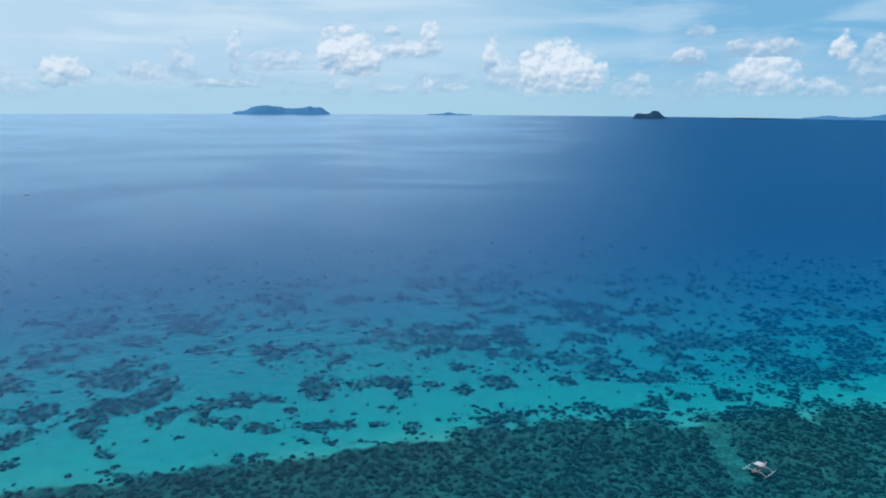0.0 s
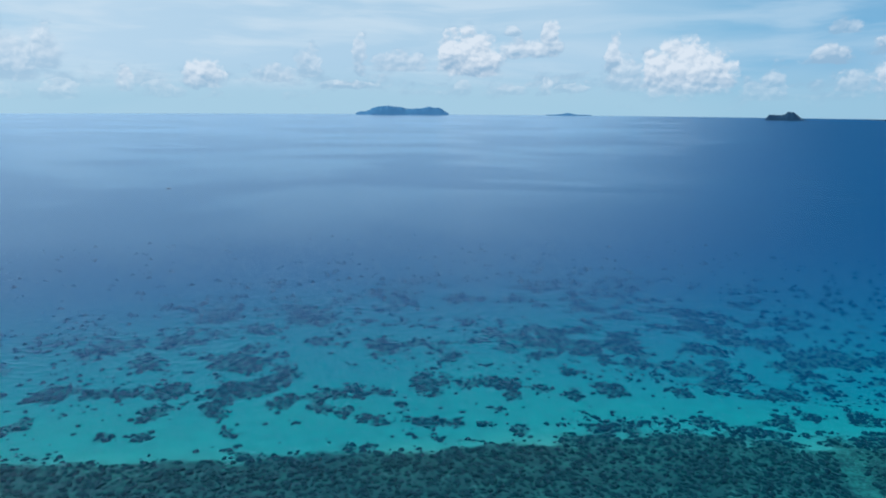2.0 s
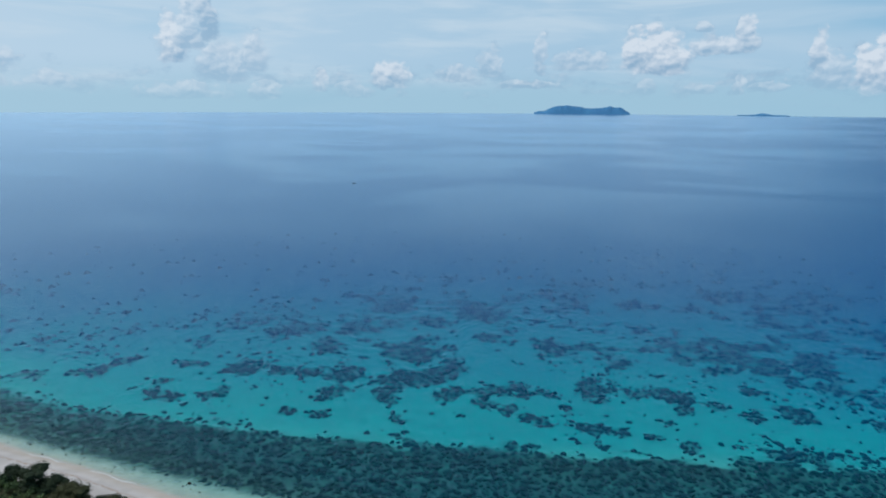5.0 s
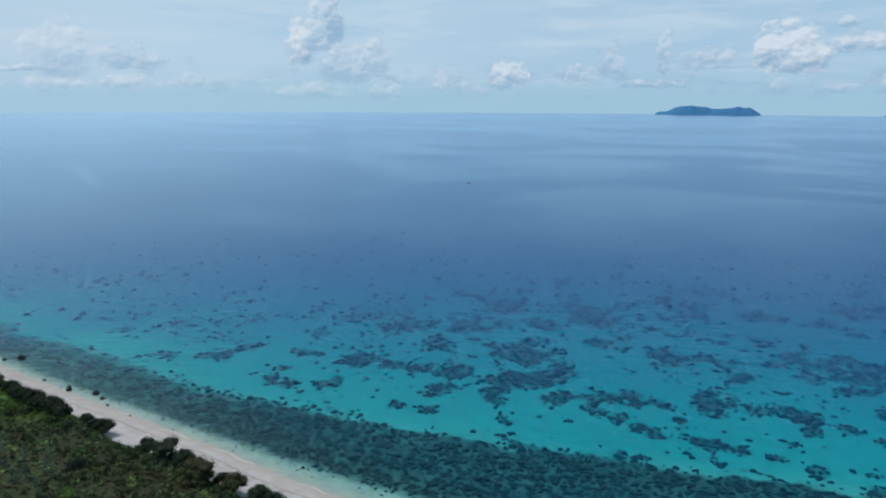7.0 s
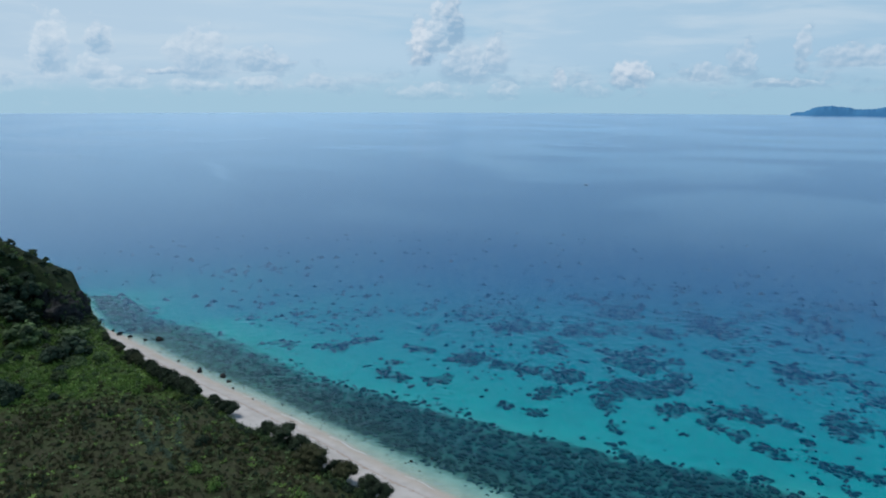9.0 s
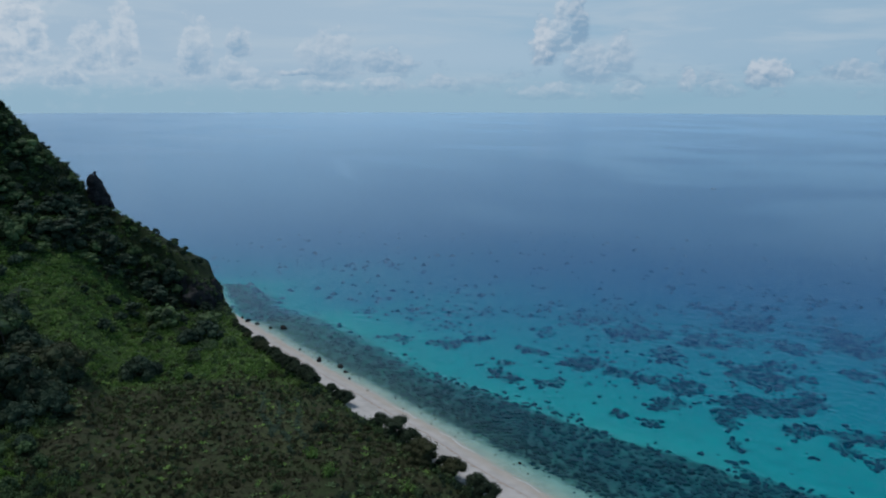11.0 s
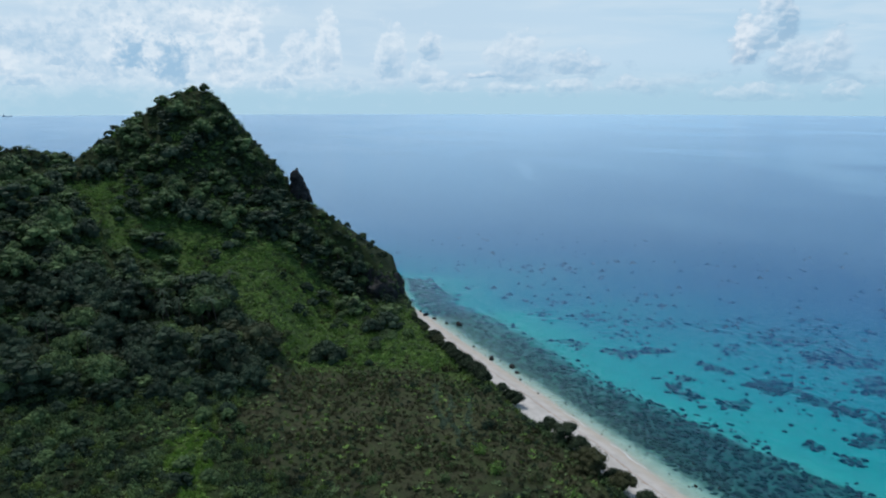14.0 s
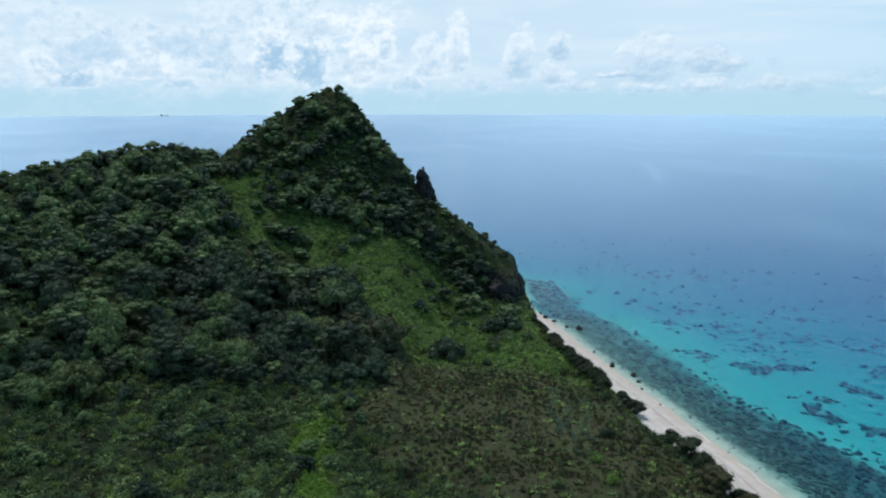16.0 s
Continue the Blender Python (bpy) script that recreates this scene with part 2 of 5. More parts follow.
def value_noise(x, y, seed=0):
    ix, iy = np.floor(x), np.floor(y)
    fx, fy = x - ix, y - iy
    ux, uy = fx * fx * (3 - 2 * fx), fy * fy * (3 - 2 * fy)
    a, b = lattice(ix, iy, seed), lattice(ix + 1, iy, seed)
    c, d = lattice(ix, iy + 1, seed), lattice(ix + 1, iy + 1, seed)
    return (a * (1 - ux) + b * ux) * (1 - uy) + (c * (1 - ux) + d * ux) * uy


def fbm(x, y, scale, octaves=4, seed=0):
    """Noise from 0 to 1 whose largest lumps are scale metres across."""
    total, amp, norm = 0.0, 1.0, 0.0
    x, y = np.asarray(x, float) / scale, np.asarray(y, float) / scale
    for i in range(octaves):
        total = total + amp * value_noise(x + 17.3 * i, y - 9.1 * i, seed + i)
        norm += amp
        amp *= 0.5
        x, y = x * 2.03, y * 2.03
    return total / norm


def smooth(v, low, high):
    u = np.clip((np.asarray(v, float) - low) / (high - low), 0, 1)
    return u * u * (3 - 2 * u)


# the crest: bearing, distance, height of the bare ground
CREST = np.array([
    (69.6, 281, 6.0), (70.8, 284, 13.0), (72.9, 290, 25.0), (75.3, 298, 35.0), (76.9, 304, 39.5), (77.9, 307, 43.0), (78.9, 310, 51.5),
    (80.2, 315, 59.0), (82.4, 322, 75.0), (83.5, 326, 83.0), (84.2, 329, 84.8), (85.3, 330, 85.6), (86.7, 330, 82.6), (89.4, 326, 72.4),
    (91.5, 322, 65.0), (93.4, 318, 57.0), (96.4, 312, 63.0), (102.6, 302, 59.0), (107.9, 296, 53.0), (116.0, 300, 36.0),
    (130.0, 320, 14.0)])
CREST_XY = np.stack([-np.sin(np.radians(CREST[:, 0])) * CREST[:, 1], np.cos(np.radians(CREST[:, 0])) * CREST[:, 1]], 1)


def crest_near(x, y):
    """Distance to the crest, its height there, and how far beyond the crest (seen from the drone) the place lies."""
    best = np.full(x.shape, 1e9)
    dists, tops = [], []
    for i in range(len(CREST) - 1):
        a, b = CREST_XY[i], CREST_XY[i + 1]
        d = b - a
        u = np.clip(((x - a[0]) * d[0] + (y - a[1]) * d[1]) / (d @ d), 0, 1)
        dist = np.hypot(x - a[0] - u * d[0], y - a[1] - u * d[1])
        dists.append(dist)
        tops.append(CREST[i, 2] + u * (CREST[i + 1, 2] - CREST[i, 2]))
        best = np.minimum(best, dist)
    # far from the crest its height is blended over a longer stretch, which keeps the slope free of creases
    width = 1.0 + 0.16 * best
    weights = [np.exp(-(dist - best) / width) for dist in dists]
    height = sum(w * t for w, t in zip(weights, tops)) / sum(weights)
    az = np.degrees(np.arctan2(-x, y)) % 360
    beyond = np.hypot(x, y) - np.interp(az, CREST[:, 0], CREST[:, 1])
    return best, height, beyond


def sand_width(x):
    """How wide the dry beach is."""
    return np.interp(x, (-262, -248, -236, -205, -160, -148, -120, -60), (-4.0, 1.0, 5.5, 8.5, 10.0, 13.0, 12.5, 13.0))


def inland(x, y):
    """Metres from the waterline, positive on land."""
    north = np.where(x > -258, 100 + 0.0006 * np.clip(x + 90, 0, 400) ** 2 * 0.25, np.where(x > -300, 100 - (x + 258) * 0.30, 112.6 + (x + 300) * 0.9)) - y
    west = (x + 372 + 0.15 * (y + 60)) * 0.96
    d = np.minimum(north, west)
    return d + (fbm(x, y, 26, 3, 5) - 0.5) * np.where(x > -250, 2.2, 5)


REEF_X = (-300.0, -253.0, -207.0, -161.0, -120.0, -86.0, -59.0, -25.0, 10.0, 32.0, 73.0, 119.0, 240.0)
REEF_W = (14.0, 24.0, 25.0, 24.0, 31.0, 38.5, 46.0, 56.0, 67.0, 71.0, 72.0, 77.0, 84.0)
LAGOON_X = (-420.0, -294.0, -204.0, -144.0, -84.0, -8.0, 60.0, 147.0, 300.0)
LAGOON_W = (40.0, 54.0, 68.0, 100.0, 125.0, 140.0, 122.0, 118.0, 110.0)


def sea_depth(x, y):
    """Depth of the water: a shallow flat, a sand lagoon, then the drop."""
    out = -inland(x, y)
    reef, lagoon = np.interp(x, REEF_X, REEF_W), np.interp(x, LAGOON_X, LAGOON_W)
    deep = 0.065 * np.clip(out, 0, 22) + 1.3 * smooth(out, reef - 8, reef + 14) + 2.0 * smooth(out, reef + 10, lagoon) + 6.5 * smooth(out, lagoon - 25, lagoon + 120)
    deep = deep + 1.3 * smooth(out, 0, 4) * smooth(-x, 236, 250)
    return deep + 18 * smooth(out, lagoon + 60, lagoon + 360) + (fbm(x, y, 30, 3, 11) - 0.5) * 0.9 * smooth(out, 10, 60)


def seabed(x, y):
    deep = sea_depth(x, y)
    bed = -np.minimum(deep, 4.5 + 0.12 * np.clip(deep - 4.5, 0, None))
    return bed + smooth(np.hypot(x, y), 900, 2500) * (-1.6 - bed)


def ground_height(x, y):
    d = inland(x, y)
    w = sand_width(x)
    beach = 0.17 * np.clip(d, 0, w + 1) + 0.055 * np.clip(d - w - 1, 0, 220) + 1.4 * smooth(d, w - 2, w + 5)
    plain = np.where(d > 0, beach, seabed(x, y))
    dist, top, beyond = crest_near(x, y)
    az = np.degrees(np.arctan2(-x, y)) % 360
    reach = np.where(beyond > 0, 60.0, np.interp(az, (69, 72, 76, 80, 120), (13, 19, 45, 150, 165)))
    fall = np.clip(1 - dist / reach, 0, 1)
    fall = np.where(beyond > 0, fall ** 1.1, fall ** 1.5)
    hill = np.maximum(top - 4, 0) * fall
    rough = (fbm(x, y, 34, 4, 21) - 0.5) * 9 * smooth(hill, 3, 25) * smooth(dist, 3, 25)
    return plain + (hill + rough) * smooth(d, 0, np.where(x < -250, 4.0, 9.0)) + (fbm(x, y, 9, 3, 31) - 0.5) * 0.7 * smooth(d, 15, 30)


def zones(x, y):
    """How far a place belongs to the dry field, the vine slope and the wood (0 to 1 each)."""
    az, r = np.degrees(np.arctan2(-x, y)) % 360, np.hypot(x, y)
    wob = fbm(x, y, 22, 3, 41) - 0.5
    d = inland(x, y)
    dist, _, beyond = crest_near(x, y)
    field = smooth(r + 40 * wob, 112, 140) * (1 - smooth(r + 30 * wob, 188, 208)) * (1 - smooth(az + 14 * wob + (150 - r) * 0.1, 78, 84)) * smooth(d, 14, 20)
    vine = smooth(r + 30 * wob, 188, 204) * (1 - smooth(az + 10 * wob - (r - 200) * 0.06 - 11 * smooth(r + 30 * wob, 240, 252), 79, 84)) * smooth(dist + 14 * wob, 14, 24) * (beyond < 0)
    grove = smooth(az + 8 * wob - np.clip(r - 200, 0, 90) * 0.06, 81.5, 84.5) * smooth(r + 20 * wob, 172, 182)
    grove = grove * (1 - 0.95 * smooth(r + 30 * wob, 240, 252) * (1 - smooth(az + 8 * wob, 92, 97)))
    brow = np.interp(az, (69, 77, 79, 83, 90, 95), (13, 15, 25, 45, 40, 22))
    wood = np.maximum(grove, 1 - smooth(dist + 16 * wob, brow, brow + 9)) * smooth(d, 6, 12)
    # creepers run up into the saddle beside the peak
    saddle = 1 - smooth(np.hypot((az - 92.0) / 3.0, (r - 288) / 17.0) + 1.2 * wob, 0.6, 1.0)
    return field, np.maximum(vine, saddle), wood * (1 - 0.9 * saddle)


def glade(x, y):
    """A strip of bright young growth in the scrub."""
    az, r = np.degrees(np.arctan2(-x, y)) % 360, np.hypot(x, y)
    wob = fbm(x, y, 9, 3, 45) - 0.5
    return smooth(1 - np.hypot((az - 87.2 - (140 - r) * 0.03) / 2.2 + 1.6 * wob, (r - 136) / 30.0), 0.0, 0.4)


TRACKS = ((-168.0, 72.0, -141.0, 62.3), (-161.0, 73.0, -131.5, 62.2), (-158.5, 77.4, -130.0, 65.2))


def tracks(x, y):
    """Old wheel tracks, grown over with grass, in the dry field."""
    total = np.zeros(np.shape(x))
    for ax, ay, bx, by in TRACKS:
        u = np.clip(((x - ax) * (bx - ax) + (y - ay) * (by - ay)) / ((bx - ax) ** 2 + (by - ay) ** 2), 0, 1)
        d = np.hypot(x - ax - u * (bx - ax), y - ay - u * (by - ay)) + (fbm(x, y, 6, 2, 47) - 0.5) * 1.6
        total = np.maximum(total, 1 - smooth(d, 0.5, 1.3))
    return total


HORIZON = 4985.0  # the sea's edge, the same in every direction


def sheet(xs, ys):
    """The places of a square grid, drawn in to the round horizon."""
    x, y = np.meshgrid(xs, ys)
    k = np.minimum(1.0, HORIZON / np.maximum(np.hypot(x, y), 1.0))
    return x * k, y * k


def grid_mesh(name, xs, ys, height):
    x, y = sheet(xs, ys)
    z = height(x, y)
    nx, ny = len(xs), len(ys)
    i = (np.arange(ny - 1)[:, None] * nx + np.arange(nx - 1)[None, :]).ravel()
    quads = np.stack([i, i + 1, i + 1 + nx, i + nx], 1)
    return mesh_from(name, np.stack([x.ravel(), y.ravel(), z.ravel()], 1), quads, True)


def mesh_from(name, verts, faces, soft=False):
    """A mesh from arrays; all faces have as many corners as faces has columns."""
    me = bpy.data.meshes.new(name)
    faces = np.asarray(faces, np.int32)
    n, k = faces.shape
    me.vertices.add(len(verts))
    me.vertices.foreach_set("co", np.asarray(verts, np.float32).ravel())
    me.loops.add(n * k)
    me.loops.foreach_set("vertex_index", faces.ravel())
    me.polygons.add(n)
    me.polygons.foreach_set("loop_start", np.arange(0, n * k, k, dtype=np.int32))
    me.polygons.foreach_set("use_smooth", np.full(n, soft))
    me.update(calc_edges=True)
    return me


def spread(low, high, fine_low, fine_high, step, growth=1.25):
    """Grid lines: even steps in the middle, growing outwards."""
    lines = list(np.arange(fine_low, fine_high + 0.1, step))
    s = step
    while lines[-1] < high:
        s *= growth
        lines.append(min(lines[-1] + s, high))
    s = step
    while lines[0] > low:
        s *= growth
        lines.insert(0, max(lines[0] - s, low))
    return np.array(lines)


GX, GY = spread(-6300, 6300, -400, 250, 2.0), spread(-6300, 6300, -150, 480, 2.0)
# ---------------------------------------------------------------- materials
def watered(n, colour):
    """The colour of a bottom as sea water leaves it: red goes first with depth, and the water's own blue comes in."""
    # the water sheet stays clear; its depth tint is put into this colour
    depth = n.math("MAXIMUM", field_of(n, "tint_depth"), 0.0)
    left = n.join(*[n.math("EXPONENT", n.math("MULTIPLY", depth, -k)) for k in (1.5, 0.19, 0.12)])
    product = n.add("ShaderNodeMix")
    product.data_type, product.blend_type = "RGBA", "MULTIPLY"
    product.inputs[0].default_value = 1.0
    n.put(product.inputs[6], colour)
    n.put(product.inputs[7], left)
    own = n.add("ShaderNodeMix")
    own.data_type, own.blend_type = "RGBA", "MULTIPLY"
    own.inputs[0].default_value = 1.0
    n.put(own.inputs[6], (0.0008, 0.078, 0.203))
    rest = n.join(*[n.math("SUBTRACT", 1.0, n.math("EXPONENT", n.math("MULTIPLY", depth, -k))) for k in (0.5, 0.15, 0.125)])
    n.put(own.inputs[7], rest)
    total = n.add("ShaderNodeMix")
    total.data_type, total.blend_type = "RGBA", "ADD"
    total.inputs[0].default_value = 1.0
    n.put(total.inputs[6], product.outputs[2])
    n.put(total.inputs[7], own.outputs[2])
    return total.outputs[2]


def field_of(n, name):
    node = n.add("ShaderNodeAttribute")
    node.attribute_name = name
    return node.outputs["Fac"]


def ground_material():
    mat, n, out = material("ground")
    pos = n.place()
    z = n.split(pos)[2]
    fine, mid, big = n.noise(pos, 1.6, 5.0, 0.65), n.noise(pos, 0.25, 4.0), n.noise(pos, 0.05, 3.0)
    sand = n.mix(n.ramp(mid, 0.3, 0.7), (0.42, 0.38, 0.35), (0.51, 0.47, 0.44))
    sand = n.mix(n.ramp(fine, 0.55, 0.75, 0.0, 0.3), sand, (0.42, 0.35, 0.29))
    # a line of dry weed where the last tide stopped, wet sand below it
    tide = n.math("ABSOLUTE", n.math("SUBTRACT", n.math("ADD", z, n.math("MULTIPLY", mid, 0.5)), 0.95))
    sand = n.mix(n.math("MULTIPLY", n.ramp(tide, 0.0, 0.13, 1.0, 0.0), n.ramp(fine, 0.4, 0.6, 0.1, 0.7)), sand, (0.30, 0.20, 0.14))
    sand = n.mix(n.ramp(z, 0.12, 0.5, 0.45, 0.0), sand, (0.42, 0.35, 0.27))
    green = n.mix(n.ramp(mid, 0.35, 0.65), (0.010, 0.017, 0.007), (0.024, 0.038, 0.013))
    dry = n.mix(n.ramp(mid, 0.35, 0.65), (0.047, 0.046, 0.026), (0.046, 0.058, 0.025))
    lush = n.mix(n.ramp(mid, 0.3, 0.7), (0.034, 0.070, 0.015), (0.070, 0.12, 0.026))
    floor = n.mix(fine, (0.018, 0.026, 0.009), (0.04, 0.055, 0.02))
    plants = n.mix(field_of(n, "dry_field"), green, dry)
    plants = n.mix(field_of(n, "vine_slope"), plants, lush)
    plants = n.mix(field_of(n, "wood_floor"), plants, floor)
    plants = n.mix(field_of(n, "glade"), plants, n.mix(mid, (0.04, 0.08, 0.016), (0.075, 0.12, 0.022)))
    plants = n.mix(n.math("MULTIPLY", field_of(n, "tracks"), 0.7), plants, (0.075, 0.09, 0.036))
    plants = n.mix(n.math("MULTIPLY", n.ramp(fine, 0.44, 0.60, 0.0, 0.62), n.ramp(field_of(n, "dry_field"), 0.0, 1.0, 1.0, 0.85)), plants, (0.011, 0.015, 0.006))
    plants = n.mix(n.ramp(n.noise(pos, 0.9, 3.0, 0.6), 0.54, 0.68, 0.0, 0.55), plants, (0.034, 0.054, 0.016))
    shore = n.math("ADD", field_of(n, "from_shore"), n.math("MULTIPLY", n.math("SUBTRACT", big, 0.5), 3.0))
    land = n.mix(n.ramp(shore, -0.4, 0.6), sand, plants)
    # under water: clean sand, and dark weed and dead coral on the flat
    grit = n.noise(pos, 1.1, 4.0, 0.7)
    # sand tone varies with grit to paint in ripple light on the bottom
    clean = n.mix(n.ramp(n.math("ADD", n.math("MULTIPLY", mid, 0.6), n.math("MULTIPLY", grit, 0.4)), 0.40, 0.60), (0.41, 0.425, 0.355), (0.325, 0.355, 0.30))
    rubble = n.mix(n.ramp(n.math("ADD", n.math("MULTIPLY", grit, 0.6), n.math("MULTIPLY", mid, 0.4)), 0.40, 0.62), (0.036, 0.068, 0.058), (0.14, 0.225, 0.18))
    spread_ = n.math("ADD", field_of(n, "reef_flat"), n.math("MULTIPLY", n.math("SUBTRACT", n.noise(pos, 0.3, 5.0, 0.68), 0.5), 0.9))
    bottom = n.mix(n.ramp(spread_, 0.15, 0.75), clean, rubble)
    # weed and rubble between the coral heads
    garden = n.math("ADD", field_of(n, "coral_floor"), n.math("MULTIPLY", n.math("SUBTRACT", n.noise(pos, 0.45, 5.0, 0.7), 0.5), 1.1))
    weed = n.mix(grit, (0.014, 0.028, 0.025), (0.08, 0.11, 0.095))
    bottom = n.mix(n.ramp(garden, 0.22, 0.80, 0.0, 0.62), bottom, weed)
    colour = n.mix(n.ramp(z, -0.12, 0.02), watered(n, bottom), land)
    principled(n, out, colour, 0.9, n.bump(fine, 0.6, 0.25), spec=0.1)
    return mat


def coral_material():
    mat, n, out = material("coral")
    pos = n.place()
    rand = n.add("ShaderNodeNewGeometry").outputs["Random Per Island"]
    base = n.mix(rand, (0.005, 0.011, 0.011), (0.03, 0.042, 0.034))
    base = n.mix(n.ramp(n.noise(pos, 1.3, 4.0, 0.7), 0.4, 0.7), base, (0.05, 0.065, 0.05))
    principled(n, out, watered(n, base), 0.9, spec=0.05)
    return mat


def water_material():
    mat, n, out = material("sea_water")
    pos = n.place()
    x, y, _ = n.split(pos)
    # swell and ripples running before the wind
    along = n.join(n.math("ADD", n.math("MULTIPLY", x, 0.25), n.math("MULTIPLY", y, 0.11)), n.math("SUBTRACT", n.math("MULTIPLY", y, 0.45), n.math("MULTIPLY", x, 0.17)), 0.0)
    ripple, chop = n.noise(along, 1.9, 4.0, 0.6), n.noise(along, 0.75, 3.0, 0.55)
    waves = n.math("ADD", n.math("MULTIPLY", ripple, 0.35), chop)
    # the swell is short and lively over the reef and smooths out in deep water
    offshore = n.math("SQRT", n.math("ADD", n.math("MULTIPLY", x, x), n.math("MULTIPLY", y, y)))
    normal = n.bump(n.math("MULTIPLY", n.math("MULTIPLY", waves, n.ramp(offshore, 120.0, 240.0, 0.5, 1.0)), n.ramp(offshore, 240.0, 520.0, 1.0, 0.0)), 1.0, 0.55)
    fres = n.add("ShaderNodeFresnel")
    fres.inputs["IOR"].default_value = 1.33
    n.put(fres.inputs["Normal"], normal)
    # calm slicks lie smoother than the rest
    slick = n.noise(n.join(n.math("MULTIPLY", x, 0.0022), n.math("MULTIPLY", y, 0.0035), 0.0), 1.0, 4.0, 0.55, 0.8)
    # sky reflection is painted down to the east, and partly in the far west
    eastward = n.math("DIVIDE", n.math("SUBTRACT", x, n.math("MULTIPLY", y, 0.17)), n.math("ADD", n.math("ABSOLUTE", y), 250.0))
    reflect_gain = n.math("MULTIPLY", n.ramp(eastward, -0.20, 0.20, 1.20, 0.03), n.ramp(eastward, -3.5, -1.1, 0.70, 1.0))
    # thin lines of calm water where currents meet
    seam = n.noise(n.join(n.math("MULTIPLY", x, 0.0011), n.math("MULTIPLY", y, 0.0019), 4.0), 1.0, 3.0, 0.5, 0.5)
    seam = n.ramp(n.math("ABSOLUTE", n.math("SUBTRACT", seam, 0.5)), 0.0, 0.012, 1.0, 0.0)
    seam = n.math("MULTIPLY", seam, n.ramp(n.noise(n.join(n.math("MULTIPLY", x, 0.004), n.math("MULTIPLY", y, 0.004), 1.0), 1.0, 2.0), 0.48, 0.6))
    seam = n.math("MULTIPLY", seam, n.ramp(offshore, 450.0, 800.0, 0.0, 0.22))
    # noise scales the reflection to paint in bright wavelet backs and dark faces
    painted_wavelets = n.noise(along, 1.25, 3.0, 0.6, 0.4)
    painted_wavelets = n.math("MULTIPLY_ADD", n.math("SUBTRACT", n.ramp(painted_wavelets, 0.3, 0.7, 0.55, 1.45), 1.0), n.ramp(offshore, 240.0, 620.0, 1.0, 0.0), 1.0)
    gloss = n.add("ShaderNodeBsdfGlossy")
    n.put(gloss.inputs["Roughness"], n.ramp(slick, 0.42, 0.6, 0.27, 0.19))
    gloss.inputs["Color"].default_value = (0.69, 0.86, 1.0, 1)
    n.put(gloss.inputs["Normal"], normal)
    clear = n.add("ShaderNodeBsdfTransparent")
    mix = n.add("ShaderNodeMixShader")
    # reflection is turned down by hand near the drone's foot, full farther out
    shallows = n.ramp(offshore, 140.0, 520.0, 0.55, 1.04)
    n.put(mix.inputs[0], n.math("MULTIPLY", fres.outputs[0], n.math("MULTIPLY", n.math("MULTIPLY", n.math("ADD", n.math("MULTIPLY", n.ramp(slick, 0.4, 0.62, 0.80, 0.90), reflect_gain), seam), painted_wavelets), shallows)))
    n.tree.links.new(clear.outputs[0], mix.inputs[1])
    n.tree.links.new(gloss.outputs[0], mix.inputs[2])
    n.tree.links.new(mix.outputs[0], out.inputs[0])
    return mat


def leaf_material(name, dark, light, dry=(0.10, 0.085, 0.03)):
    mat, n, out = material(name)
    pos = n.place()
    leaf = n.add("ShaderNodeNewGeometry").outputs["Random Per Island"]
    each = n.add("ShaderNodeObjectInfo").outputs["Random"]
    base = n.mix(n.ramp(n.math("ADD", n.math("MULTIPLY", leaf, 0.25), n.math("ADD", n.math("MULTIPLY", n.noise(pos, 0.13, 3.0), 0.95), n.math("MULTIPLY", n.noise(pos, 0.45, 2.0), 0.6))), 0.62, 1.22), dark, light)
    base = n.mix(n.ramp(each, 0.75, 1.0, 0.0, 0.35), base, dry)
    b = principled(n, out, base, 0.7, spec=0.15)
    thin = n.add("ShaderNodeBsdfTranslucent")
    n.put(thin.inputs["Color"], base)
    mix = n.add("ShaderNodeMixShader")
    mix.inputs[0].default_value = 0.25
    n.tree.links.new(b.outputs[0], mix.inputs[1])
    n.tree.links.new(thin.outputs[0], mix.inputs[2])
    n.tree.links.new(mix.outputs[0], out.inputs[0])
    return mat


def rough_material(name, a, b, scale, rough=0.9, bump=0.6, depth=0.3):
    mat, n, out = material(name)
    pos = n.place()
    big, fine = n.noise(pos, scale, 5.0, 0.6), n.noise(pos, scale * 7, 4.0, 0.65)
    colour = n.mix(n.ramp(n.math("ADD", n.math("MULTIPLY", big, 0.65), n.math("MULTIPLY", fine, 0.35)), 0.35, 0.65), a, b)
    principled(n, out, colour, rough, n.bump(n.math("ADD", big, n.math("MULTIPLY", fine, 0.4)), bump, depth), spec=0.2)
    return mat


GROUND, CORAL, WATER = ground_material(), coral_material(), water_material()
LEAF = leaf_material("leaf", (0.026, 0.046, 0.021), (0.162, 0.240, 0.092))
LEAF_DARK = leaf_material("leaf_dark", (0.020, 0.036, 0.023), (0.066, 0.102, 0.058))
LEAF_SHORE = leaf_material("leaf_shore", (0.014, 0.024, 0.013), (0.046, 0.066, 0.034))
LEAF_BRIGHT = leaf_material("leaf_bright", (0.078, 0.150, 0.030), (0.195, 0.310, 0.075))
LEAF_PALE = leaf_material("leaf_pale", (0.03, 0.055, 0.034), (0.085, 0.125, 0.075))
LEAF_YOUNG = leaf_material("leaf_young", (0.10, 0.20, 0.028), (0.21, 0.34, 0.06))
LEAF_DRY = leaf_material("leaf_dry", (0.029, 0.030, 0.014), (0.066, 0.068, 0.030))
BARK = rough_material("bark", (0.05, 0.04, 0.03), (0.12, 0.10, 0.08), 1.5)
